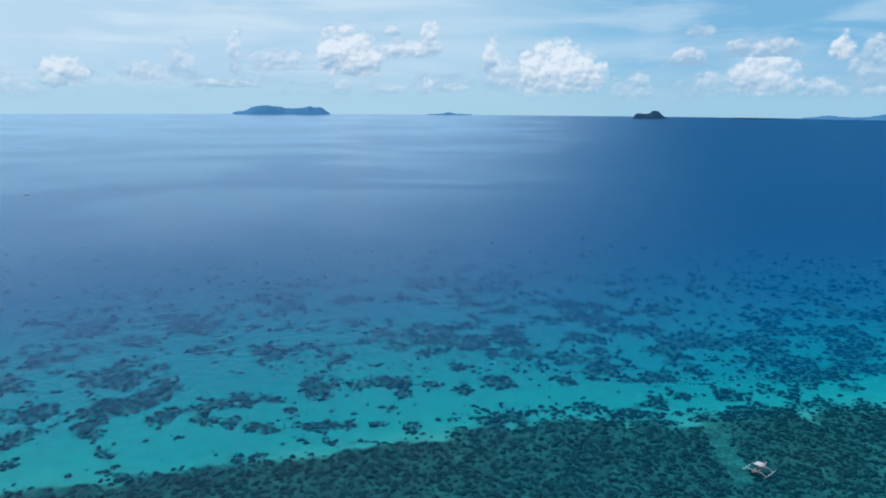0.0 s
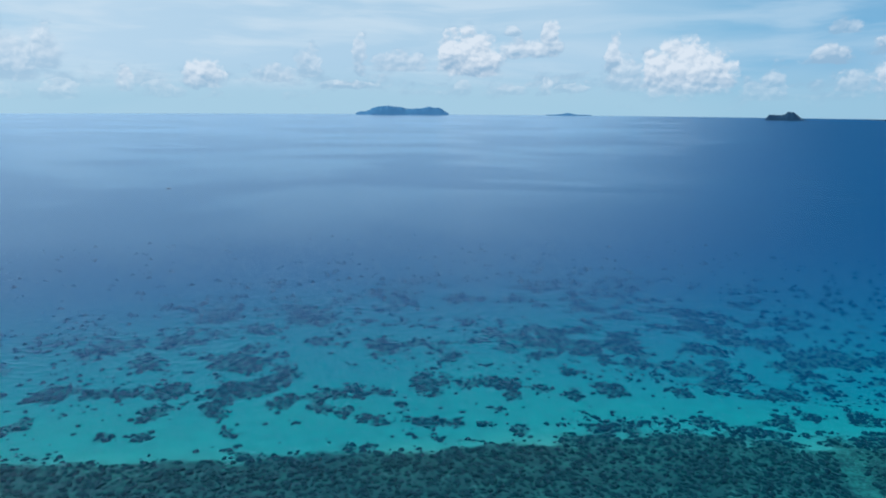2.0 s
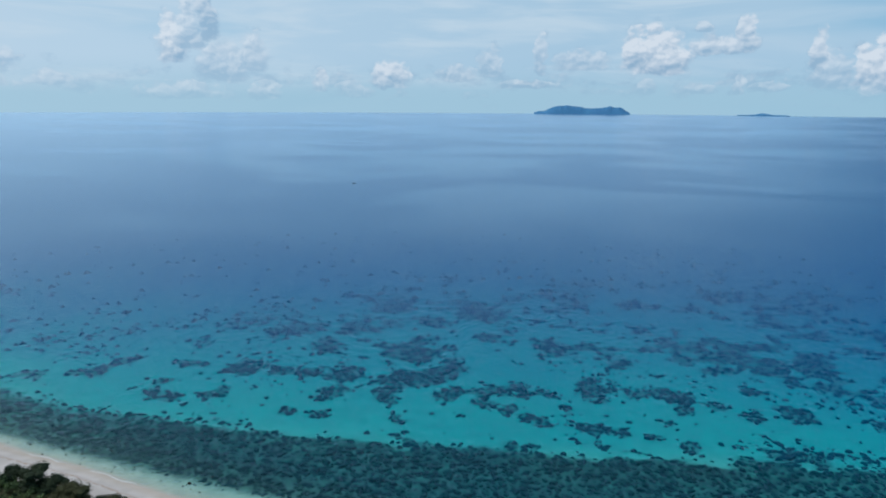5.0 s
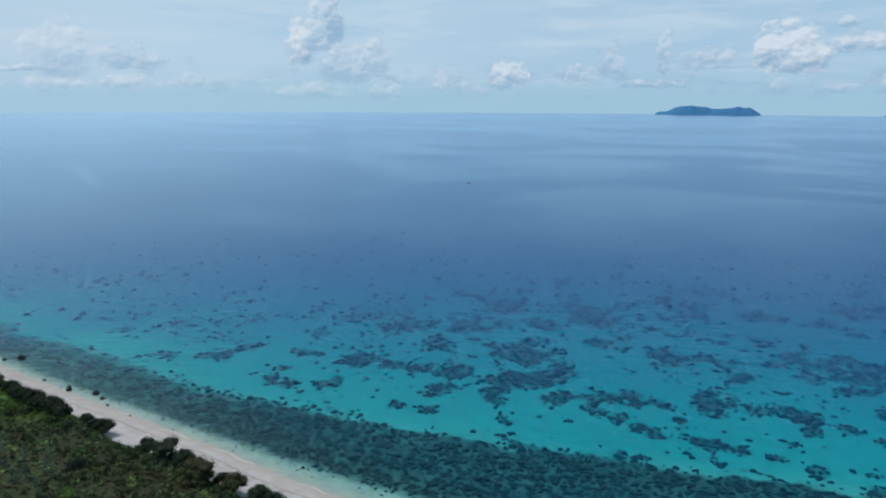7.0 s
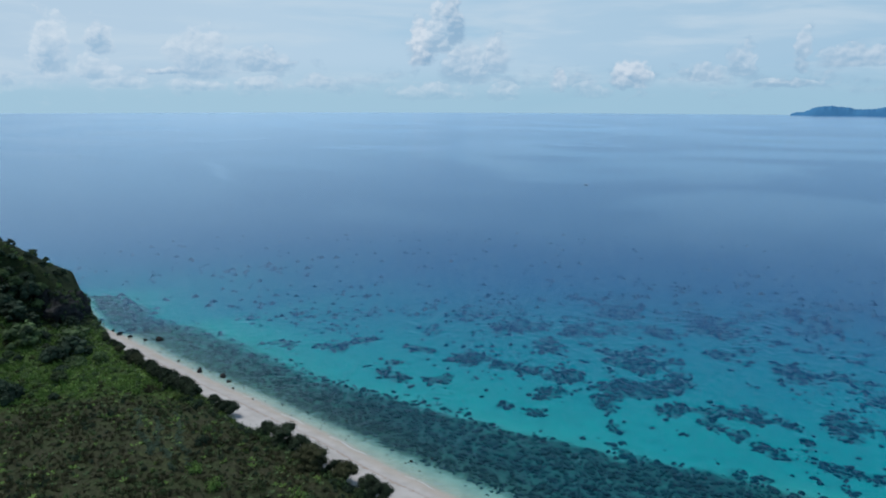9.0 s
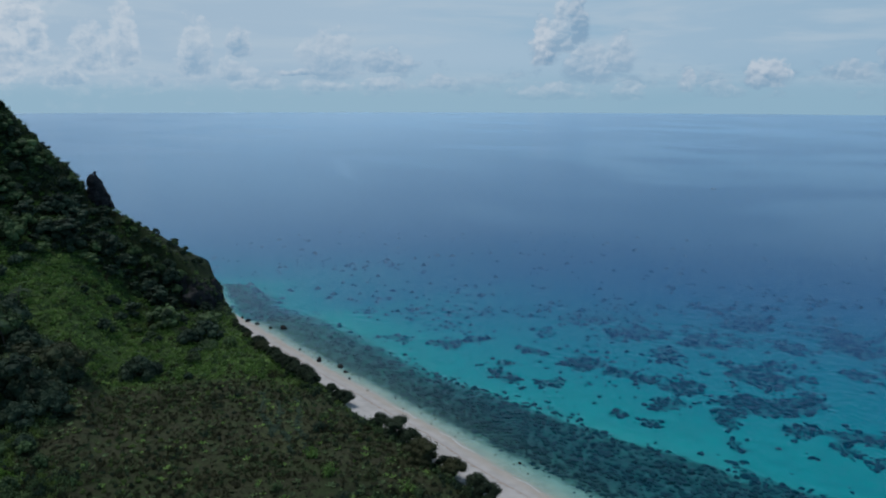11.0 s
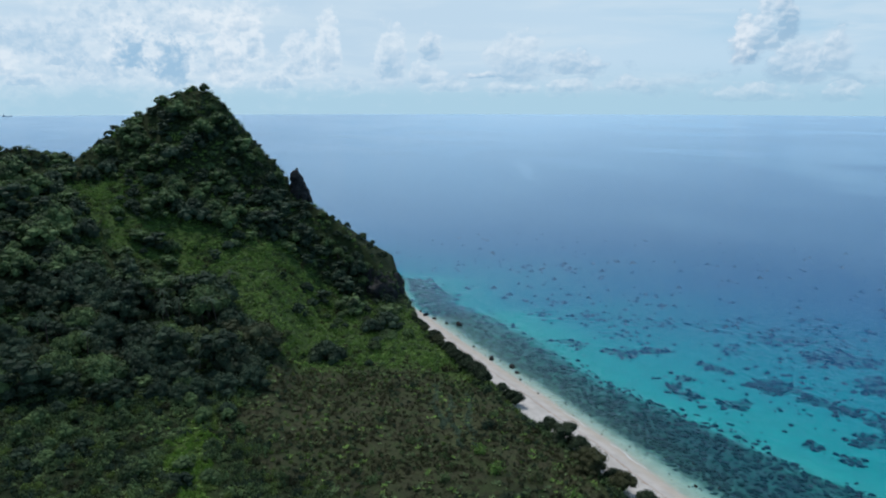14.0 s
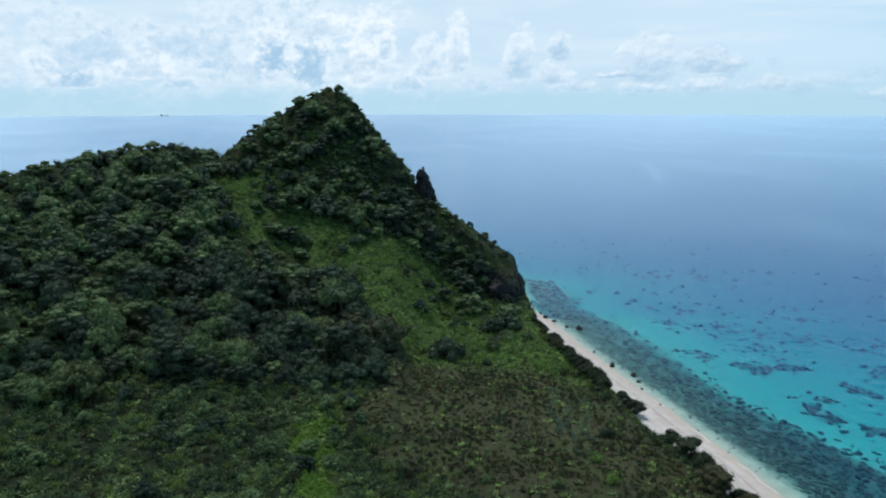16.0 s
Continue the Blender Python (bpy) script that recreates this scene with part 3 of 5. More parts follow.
ROCK = rough_material("rock", (0.010, 0.0105, 0.012), (0.042, 0.041, 0.040), 0.35, depth=0.8)
# distance haze is painted into these base colours as blue
HAZE_BLUE = rough_material("haze_blue", (0.05, 0.17, 0.33), (0.065, 0.21, 0.38), 0.01)
HAZY_ISLET = rough_material("hazy_islet", (0.006, 0.036, 0.085), (0.012, 0.055, 0.11), 0.012)

# ---------------------------------------------------------------- ground and sea
ground = new("ground", grid_mesh("ground", GX, GY, ground_height))
ground.data.materials.append(GROUND)
tagged(ground, "island ground from wooded hill over pale sand beach to seabed", "ground", kind="structure")


def field(ob, name, values):
    ob.data.attributes.new(name, "FLOAT", "POINT").data.foreach_set("value", np.asarray(values, np.float32).ravel())


gx, gy = sheet(GX, GY)
dry_field, vine_slope, wood_floor = zones(gx, gy)
field(ground, "dry_field", dry_field)
field(ground, "vine_slope", vine_slope)
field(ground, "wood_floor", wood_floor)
field(ground, "glade", glade(gx, gy))
field(ground, "tracks", tracks(gx, gy))
shore_d = inland(gx, gy)
field(ground, "from_shore", shore_d - sand_width(gx))
field(ground, "tint_depth", sea_depth(gx, gy))


def reef_flat(x, y):
    """Where weed and dead coral darken the flat along the beach, 0 to 1."""
    out = -inland(x, y)
    width = np.interp(x, REEF_X, REEF_W) + (fbm(x, y, 9, 3, 73) - 0.5) * np.interp(x, (-150, -60, 60), (6, 12, 26))
    start = np.interp(x, (-260, -130, -60, 20), (0.5, 2.5, 8, 16))
    soft = np.interp(x, (-200, -110), (10.0, 4.0))
    return smooth(out, start - 2, start + 8) * (1 - smooth(out, width - soft, width + soft)) * (1 - 0.15 * smooth(fbm(x, y, 26, 3, 71), 0.58, 0.75))


field(ground, "reef_flat", reef_flat(gx, gy))

sea = new("sea", grid_mesh("sea", np.linspace(-6300, 6300, 121), np.linspace(-6300, 6300, 121), lambda x, y: x * 0))
sea.data.materials.append(WATER)
tagged(sea, "calm blue tropical sea, turquoise over shallow sand", "sea", kind="structure")
# ---------------------------------------------------------------- mesh helpers
def part(name, data, mat, parent=None, label=""):
    """Links a mesh (or a bmesh) as one object, under a thing or a part where parent is given."""
    if isinstance(data, bmesh.types.BMesh):
        me = bpy.data.meshes.new(name)
        data.to_mesh(me)
        data.free()
        data = me
    data.materials.append(mat)
    ob = new(name, data)
    if parent is not None:
        ob.parent = parent
    if label:
        ob["label"] = label
    return ob


def thing(name, m, label, category, group="", kind=""):
    ob = new(name)
    ob.matrix_world = m
    ob.empty_display_size = 0.2
    return tagged(ob, label, category, group, kind)


def ball_arrays(level):
    bm = bmesh.new()
    bmesh.ops.create_icosphere(bm, subdivisions=level, radius=1.0)
    v = np.array([w.co[:] for w in bm.verts])
    f = np.array([[w.index for w in t.verts] for t in bm.faces])
    bm.free()
    return v, f


BALL_SMALL, BALL, BALL_FINE = ball_arrays(1), ball_arrays(2), ball_arrays(4)


class Heap:
    """Collects triangles of many pieces for one mesh."""

    def __init__(self):
        self.v, self.f, self.n = [], [], 0

    def add(self, v, f):
        self.v.append(v)
        self.f.append(f + self.n)
        self.n += len(v)

    def mesh(self, name, soft=False):
        return mesh_from(name, np.concatenate(self.v), np.concatenate(self.f), soft)

    def arrays(self):
        return np.concatenate(self.v), np.concatenate(self.f)


def tube(points, radii, sides=6):
    """A tapering tube along points, as triangles, closed at its ends."""
    points = np.asarray(points, float)
    rings = []
    for i, p in enumerate(points):
        d = points[min(i + 1, len(points) - 1)] - points[max(i - 1, 0)]
        d = d / np.linalg.norm(d)
        a = np.cross(d, (0.0, 0.0, 1.0) if abs(d[2]) < 0.9 else (1.0, 0.0, 0.0))
        a /= np.linalg.norm(a)
        b = np.cross(d, a)
        t = np.arange(sides) * 2 * math.pi / sides
        rings.append(p + radii[i] * (np.cos(t)[:, None] * a + np.sin(t)[:, None] * b))
    v = np.concatenate(rings + [points[:1], points[-1:]])
    faces, last = [], sides * len(points)
    for i in range(len(points) - 1):
        for j in range(sides):
            a, b = i * sides + j, i * sides + (j + 1) % sides
            faces += [(a, b, b + sides), (a, b + sides, a + sides)]
    for j in range(sides):
        faces.append((last, (j + 1) % sides, j))
        faces.append((last + 1, last - sides + j, last - sides + (j + 1) % sides))
    return v, np.array(faces)


def lumpy(v, amount, scale, seed):
    """Points moved in and out by noise."""
    off = np.array([noise.fractal(Vector(p) * scale + Vector((seed * 7.1, seed * 3.3, 0)), 0.9, 2.1, 5) for p in v])
    return v * (1 + amount * off)[:, None]


def height_at(x, y):
    return float(ground_height(np.array([x]), np.array([y]))[0])


# ---------------------------------------------------------------- coral
# the larger coral gardens: bearing, distance, half width and half depth in metres
GARDENS_NORTH = [
    (19.3, 196, 7.8, 3.2), (16.9, 199, 3.2, 4.2), (14.4, 198, 4.0, 2.9), (20.0, 187, 2.7, 4.0), (17.6, 184, 2.1, 3.6), (16.3, 179, 1.8, 2.8),
    (10.4, 203, 6.4, 7.6), (7.3, 203, 3.0, 3.6), (4.5, 206, 6.1, 4.2), (3.4, 194, 1.6, 3.7), (11.0, 174, 3.9, 2.7), (14.7, 176, 2.2, 3.0),
    (2.5, 172, 1.8, 3.7), (7.9, 175, 1.3, 2.4), (5.5, 175, 1.2, 2.1), (4.5, 184, 0.9, 2.6), (14.2, 239, 3.9, 7.1), (8.7, 229, 2.8, 4.5),
    (11.2, 243, 4.4, 3.7), (4.0, 239, 5.0, 4.3), (17.8, 160, 1.8, 2.2), (12.6, 186, 1.4, 2.2), (16.2, 196, 2.5, 3.3)]
GARDENS_EAST = [
    (-11.2, 234, 4.8, 6.9), (-13.3, 226, 5.2, 9.2), (-12.7, 215, 2.5, 2.5), (-15.4, 216, 1.8, 2.5), (-17.8, 221, 4.3, 6.6), (-11.6, 255, 6.2, 8.1),
    (-2.7, 246, 6.1, 6.4), (-4.7, 205, 4.3, 3.7), (-10.6, 210, 1.7, 2.4), (-1.8, 199, 2.0, 3.5), (-16.5, 185, 4.6, 5.1), (-18.3, 182, 3.0, 4.2),
    (-13.4, 177, 3.5, 3.1), (-9.9, 174, 2.5, 4.7), (-6.7, 175, 2.7, 3.1), (-17.8, 198, 2.9, 3.7), (-1.8, 219, 4.6, 2.6), (0.6, 202, 2.4, 2.7),
    (1.1, 233, 3.9, 2.9), (-7.0, 235, 4.9, 3.5), (-12.4, 189, 2.2, 2.3)]
GARDENS_FAR_EAST = [
    (-18.3, 246, 6.9, 6.1), (-21.2, 265, 9.3, 9.0), (-26.2, 254, 10.6, 9.3), (-28.5, 246, 11.9, 8.0), (-25.3, 274, 10.4, 8.6), (-30.9, 282, 10.2, 10.0),
    (-32.4, 260, 7.4, 6.0), (-23.2, 212, 5.8, 4.5), (-19.9, 207, 3.6, 3.5), (-23.8, 194, 3.7, 4.6), (-27.2, 219, 5.0, 3.3), (-29.9, 214, 6.4, 3.5),
    (-32.9, 210, 4.6, 4.1), (-27.8, 197, 4.5, 3.0), (-20.6, 233, 3.7, 2.7), (-31.2, 234, 3.4, 3.0), (-21.8, 189, 2.3, 3.3)]
GARDENS_MIDDLE = [
    (32.9, 244, 3.8, 7.5), (31.9, 214, 6.1, 6.0), (33.2, 196, 3.9, 4.3), (30.3, 260, 8.4, 11.2), (27.7, 285, 6.2, 6.1), (26.1, 231, 10.4, 9.3),
    (22.6, 217, 6.7, 10.5), (24.5, 207, 9.5, 6.8), (27.5, 205, 6.2, 7.4), (28.4, 197, 2.9, 3.8), (23.0, 190, 3.0, 7.4), (27.2, 176, 1.7, 2.5),
    (25.9, 184, 1.3, 1.7), (27.9, 189, 1.7, 2.8), (19.9, 249, 4.9, 3.7), (27.1, 289, 9.0, 9.6), (20.2, 278, 8.6, 11.2), (7.9, 305, 5.5, 9.7),
    (11.3, 336, 9.0, 5.4), (14.6, 318, 6.3, 5.0), (24.3, 267, 6.6, 6.7), (3.0, 306, 4.4, 7.6)]
GARDENS_WEST = [
    (39.5, 224, 6.3, 4.8), (36.6, 219, 4.0, 4.2), (34.5, 214, 3.2, 4.5), (42.1, 204, 3.4, 3.6), (45.7, 204, 1.8, 1.8), (46.0, 219, 2.5, 2.0),
    (44.1, 234, 3.8, 2.9), (50.9, 236, 4.7, 5.1), (54.7, 241, 3.7, 2.9), (50.7, 260, 5.7, 4.1), (43.1, 258, 6.3, 5.6), (48.6, 245, 3.9, 2.5),
    (35.6, 262, 10.8, 10.2), (39.4, 276, 11.3, 9.6), (44.0, 284, 10.3, 8.3), (48.9, 277, 8.8, 5.4), (53.6, 280, 7.6, 3.9), (58.5, 279, 6.2, 3.0),
    (56.4, 298, 7.8, 4.3), (36.6, 185, 1.6, 2.3), (33.7, 181, 1.5, 2.2), (47.0, 211, 1.4, 1.4)]


def gardens(x, y):
    """How deep inside a coral garden a place lies: 1 at its middle, 0 at its edge, less outside."""
    az, r = np.degrees(np.arctan2(-x, y)), np.hypot(x, y)
    best = np.full(np.shape(x), -2.0)
    for a, dist, wide, deep in GARDENS_NORTH + GARDENS_EAST + GARDENS_FAR_EAST + GARDENS_MIDDLE + GARDENS_WEST:
        across = np.radians(az - a) * dist
        best = np.maximum(best, 1 - np.hypot(across / (wide + 1.0), (r - dist) / (deep + 1.0)))
    return best


def coral_cover(x, y):
    """How thickly coral stands at a place, 0 to 1."""
    out = -inland(x, y)
    reef, lagoon = np.interp(x, REEF_X, REEF_W), np.interp(x, LAGOON_X, LAGOON_W)
    n1, nf = fbm(x, y, 13, 3, 51), fbm(x, y, 3.6, 2, 53)
    beds = 0.77 * smooth(gardens(x, y) + 0.8 * (n1 - 0.5) + 1.7 * (nf - 0.5), -0.40, 0.36)
    strays = 0.01 + 0.28 * (1 - 0.5 * smooth(-x, 20, 120)) * smooth(0.6 * nf + 0.4 * n1, 0.58, 0.70)
    strays = strays * smooth(out, reef, reef + 6)
    outer = (0.58 + 0.2 * smooth(x, -70, 0)) * smooth(0.6 * n1 + 0.4 * nf, 0.47, 0.60) * smooth(out, lagoon - 36, lagoon + 14) * (1 - smooth(out, lagoon + 50, lagoon + 190))
    east = 0.66 * smooth(0.5 * n1 + 0.5 * nf, 0.42, 0.55) * smooth(x, 70, 112) * smooth(out, 62, 74) * (1 - smooth(out, lagoon + 60, lagoon + 190))
    flat = np.maximum(reef_flat(x, y) * (0.62 + 0.33 * smooth(nf, 0.35, 0.6)), 0.8 * smooth(n1 + 0.6 * (nf - 0.5), 0.5, 0.66) * (1 - smooth(np.abs(out - reef - 2), 4, 13)) * smooth(x, -150, -90))
    beds = beds * (1 - 0.6 * smooth(np.hypot(x, y), 235, 265) * smooth(-x, 140, 200))
    outer = outer * (1 - 0.75 * smooth(-x, 120, 210))
    flat = flat * (1 - 0.35 * smooth(-x, 110, 200))
    total = np.maximum.reduce([strays, beds, outer, east, flat])
    # a sandy gut runs out from the boat's mooring
    gut = np.abs(x - 68 - 0.10 * (y - 150) - 2.5 * (n1 - 0.5)) / (2.6 + 0.05 * np.clip(y - 150, 0, 40))
    return np.where((y > 142) & (y < 174), total * smooth(gut, 0.4, 1.5), total)


def build_coral():
    rng = np.random.default_rng(5)
    xs, ys, sizes = [], [], []
    # small heads stand close together inshore, broader ones farther out
    for cell, r0, r1, low, high in ((1.15, 100, 226, 0.38, 0.86), (1.6, 226, 300, 0.55, 1.25), (2.6, 300, 470, 0.8, 1.8)):
        gxs, gys = np.meshgrid(np.arange(-470, 330, cell), np.arange(60, 470, cell))
        x = gxs.ravel() + rng.uniform(-0.5, 0.5, gxs.size) * cell
        y = gys.ravel() + rng.uniform(-0.5, 0.5, gxs.size) * cell
        az, r = np.degrees(np.arctan2(-x, y)), np.hypot(x, y)
        ok = (az > -38) & (az < 70) & (r >= r0) & (r < r1)
        x, y = x[ok], y[ok]
        ok = (-inland(x, y) > 2.5) & (rng.random(len(x)) < coral_cover(x, y))
        x, y = x[ok], y[ok]
        xs.append(x)
        ys.append(y)
        sizes.append(low + (high - low) * 1.15 * rng.random(len(x)) ** 1.7)
    x, y, size = np.concatenate(xs), np.concatenate(ys), np.concatenate(sizes)
    r, k = np.hypot(x, y), len(x)
    # each head is a low lumpy dome: a ragged rim, a shoulder and a crown
    t = np.arange(9) * math.tau / 9
    wave = 1 + 0.22 * np.sin(2 * t[None] + rng.uniform(0, 6.28, (k, 1))) + 0.16 * np.sin(3 * t[None] + rng.uniform(0, 6.28, (k, 1))) + rng.uniform(-0.16, 0.16, (k, 9))
    wide, turn = rng.uniform(0.85, 1.45, k), rng.uniform(0, 6.28, k)
    c, s = np.cos(turn)[:, None], np.sin(turn)[:, None]
    base = seabed(x, y)
    tall = np.minimum(size * rng.uniform(0.5, 1.0, k), np.clip(-base - 0.25, 0.12, 2.0))
    rings = []
    for reach, lift in ((1.0, 0.0), (0.68, 0.78)):
        px, py = np.cos(t)[None] * wave * (size * wide)[:, None] * reach, np.sin(t)[None] * wave * size[:, None] * reach
        rings.append(np.stack([x[:, None] + px * c - py * s, y[:, None] + px * s + py * c, np.repeat((base - 0.12 + tall * lift)[:, None], 9, 1) + lift * rng.uniform(-0.12, 0.12, (k, 9)) * size[:, None]], 2))
    crown_ = np.stack([x, y, base - 0.12 + tall], 1)[:, None]
    near = r < 226
    f0 = []
    for j in range(9):
        q = (j + 1) % 9
        f0 += [(j, q, q + 9), (j, q + 9, j + 9), (j + 9, q + 9, 18)]
    heap = Heap()
    for m, v, f, corners in ((near, np.concatenate(rings + [crown_], 1), f0, 19), (~near, np.concatenate([rings[0], crown_], 1), [(j, (j + 1) % 9, 9) for j in range(9)], 10)):
        heap.add(v[m].reshape(-1, 3), (np.array(f)[None] + (np.arange(int(m.sum())) * corners)[:, None, None]).reshape(-1, 3))
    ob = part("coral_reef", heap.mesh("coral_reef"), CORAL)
    # extra depth fades far heads' colour for slanting light, western ones for mirrored sky
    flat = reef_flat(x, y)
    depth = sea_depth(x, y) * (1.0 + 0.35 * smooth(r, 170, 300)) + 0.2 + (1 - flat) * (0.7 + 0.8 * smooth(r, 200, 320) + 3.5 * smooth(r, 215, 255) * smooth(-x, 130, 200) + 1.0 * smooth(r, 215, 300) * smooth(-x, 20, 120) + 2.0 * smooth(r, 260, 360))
    field(ob, "tint_depth", np.concatenate([np.repeat(depth[near], 19), np.repeat(depth[~near], 10)]))
    tagged(ob, "dark brown coral heads scattered over pale sand under water", "coral", kind="stuff")


build_coral()
field(ground, "coral_floor", coral_cover(gx, gy))


# ---------------------------------------------------------------- rocks
def boulder(x, y, size, seed, name="boulder"):
    v = lumpy(BALL[0], 0.75, 1.5, seed) * np.array((1.0, 0.75, 0.8)) * size * 0.85
    ob = part(name, mesh_from(name, v, BALL[1], False), ROCK)
    ob.matrix_world = pose(x, y, max(height_at(x, y), -0.6) + size * 0.25, 0, 0, seed * 47)
    return tagged(ob, "dark wet boulder lying at the edge of the beach", "rock", "boulders on the beach")


for i, (x, y, size) in enumerate([(-226.4, 107.2, 1.3), (-229.0, 103.5, 0.8), (-189.2, 101.2, 1.25), (-180.6, 103.8, 1.15), (-175.9, 102.7, 0.75),
                                  (-170.6, 100.9, 0.45), (-159.7, 100.3, 0.4), (-202, 101.2, 0.6), (-236, 101.5, 0.9), (-241, 100.0, 1.1), (-247, 100.5, 0.8), (-104.2, 105.4, 0.5)]):
    boulder(x, y, size, i + 1)


def build_shingle():
    """Loose stones in the shallows along the beach."""
    rng = np.random.default_rng(12)
    heap = Heap()
    for _ in range(330):
        x = rng.uniform(-256, -95)
        out = rng.gamma(2.4, 2.6) + 0.8
        y = 100 + out + (0 if x > -250 else (x + 250) * 0.3)
        if rng.random() > np.interp(x, (-250, -170, -95), (1.0, 0.75, 0.2)):
            continue
        s = rng.uniform(0.14, 0.34) * (1.4 if rng.random() < 0.1 else 1)
        v = BALL_SMALL[0] * rng.uniform(0.7, 1.25, (len(BALL_SMALL[0]), 1)) * np.array((s, s * 0.8, s * 0.6))
        heap.add(v + np.array((x, y, max(height_at(x, y), -0.55) + s * 0.1)), BALL_SMALL[1])
    ob = part("shingle", heap.mesh("shingle"), ROCK)
    tagged(ob, "loose dark stones in the shallow water along the beach", "stones", kind="stuff")


build_shingle()


def build_foam():
    """Thin broken foam where small waves run out on the sand."""
    rng = np.random.default_rng(8)
    xs = np.arange(-238.0, -60.0, 0.5)
    ys = 100 + 0.00015 * np.clip(xs + 90, 0, 400) ** 2
    for _ in range(12):
        ys = ys + inland(xs, ys) * 0.8
    heap = Heap()
    strip = fbm(xs, xs * 0, 9, 3, 83)
    for i in range(len(xs) - 1):
        if strip[i] < 0.60:
            continue
        w = 0.03 + 0.35 * (strip[i] - 0.60) + rng.uniform(0, 0.07)
        o = 0.25 * math.sin(xs[i] * 0.7) + 0.3
        v = np.array([(xs[i], ys[i] + o - w, 0.05), (xs[i + 1], ys[i + 1] + o - w * rng.uniform(0.7, 1.2), 0.05), (xs[i + 1], ys[i + 1] + o + w, 0.05), (xs[i], ys[i] + o + w * rng.uniform(0.6, 1.1), 0.05)])
        heap.add(v, np.array([(0, 1, 2), (0, 2, 3)]))
    tagged(part("foam", heap.mesh("foam"), FOAM), "thin white foam along the waterline", "foam", kind="stuff")


FOAM = rough_material("foam", (0.5, 0.52, 0.52), (0.7, 0.72, 0.72), 3.0, 0.6, 0.2, 0.02)
build_foam()


def build_cliff():
    heap = Heap()
    for az, r, z, sx, sy, sz, turn, seed in [(71.15, 279, 4.2, 6.6, 6.8, 8.0, 40, 1), (72.4, 283, 5.5, 6.6, 5.6, 8.8, 50, 2), (73.8, 288, 9.0, 6.8, 5.2, 8.8, 50, 3), (70.25, 286, 2.6, 4.8, 6.2, 8.2, 70, 6)]:
        v = lumpy(BALL_FINE[0], 0.30, 1.25, seed)
        v = v * np.array((sx, sy, sz))
        v[:, 0] *= 1 + 0.05 * np.sin(v[:, 2] * 1.7 + v[:, 1])
        a = radians(turn)
        v = np.stack([v[:, 0] * math.cos(a) - v[:, 1] * math.sin(a), v[:, 0] * math.sin(a) + v[:, 1] * math.cos(a), v[:, 2]], 1)
        heap.add(v + np.array(bearing(az, r, z)), BALL_FINE[1])
    tagged(part("cliff", heap.mesh("cliff"), ROCK), "dark overhanging rock cliff at the end of the beach", "cliff")
    return np.concatenate(heap.v)


CLIFF_FACE = build_cliff()


def build_pinnacle():
    path, radii = [], []
    for i in range(29):
        u = i / 28
        r = 3.7 * (1 - u) ** 0.72 + 1.15
        hook = max(0.0, u - 0.74) / 0.26
        r = r * (1 - 0.72 * hook ** 1.5)
        path.append((0.75 * (r - 0.8) - 0.4 + 2.6 * hook ** 1.7, 0, u * 16 - 0.7 * hook ** 3))
        radii.append(r)
    v, f = tube(path, radii, 22)
    spine = np.interp(v[:, 2], [p[2] for p in path], [p[0] for p in path])
    off = np.array([noise.fractal(Vector(p) * 0.45, 0.9, 2.1, 5) for p in v])
    v[:, 0] += (v[:, 0] - spine) * off * 0.28
    v[:, 1] += v[:, 1] * off * 0.28
    ob = part("rock_pinnacle", mesh_from("rock_pinnacle", v, f), ROCK)
    at = bearing(77.85, 308)
    ob.matrix_world = pose(at.x, at.y, 53.3 - 16, 0, 0, 76)
    tagged(ob, "dark hooked rock pinnacle standing on the spur", "rock pinnacle")


build_pinnacle()


# ---------------------------------------------------------------- far islands
def island(name, az0, az1, r, profile, thick, mat, label, seed):
    """A far island: a ridge whose height along its length follows profile."""
    rng = np.random.default_rng(seed)
    long, across = 90, 12
    az = np.linspace(az0, az1, long)
    crest = np.interp(np.linspace(0, 1, long), np.linspace(0, 1, len(profile)), profile)
    crest = crest * (1 + 0.22 * (fbm(np.arange(long) * 1.0, np.zeros(long), 5, 3, seed) - 0.5)) + rng.uniform(0, 0.05, long) * crest
    v = []
    for i in range(long):
        for j in range(across):
            u = j / (across - 1) * 2 - 1
            h = crest[i] * (1 - abs(u) ** 1.8) * (1 + 0.25 * (rng.random() - 0.5) * (abs(u) > 0.2))
            v.append(bearing(az[i], r + u * thick, h - 3))
    i = (np.arange(long - 1)[:, None] * across + np.arange(across - 1)[None, :]).ravel()
    me = mesh_from(name, np.array([p[:] for p in v]), np.stack([i, i + 1, i + 1 + across, i + across], 1), True)
    return tagged(part(name, me, mat), label, "island")


island("far_island", 16.3, 8.95, 4840, (13, 23, 21, 34, 50, 57, 59, 57, 55, 51, 44, 41, 41, 41, 47, 53, 49, 48, 32, 11), 110, HAZE_BLUE, "long wooded island blue in the distance", 2)
island("low_island", 1.3, -2.2, 4880, (8, 9, 10, 12, 20, 17, 11, 10, 9, 8), 60, HAZE_BLUE, "low faint island on the horizon", 3)
island("wooded_islet", -14.62, -17.35, 4250, (4, 29, 31, 29, 28, 33, 44, 47, 38, 20, 9, 3), 90, HAZY_ISLET, "small dark wooded islet out at sea", 4)
island("hilly_island", -26.4, -37.0, 4850, (9, 14, 23, 17, 13, 18, 32, 46, 58, 64, 67, 60, 40, 8), 100, HAZE_BLUE, "hilly island blue in the distance", 5)

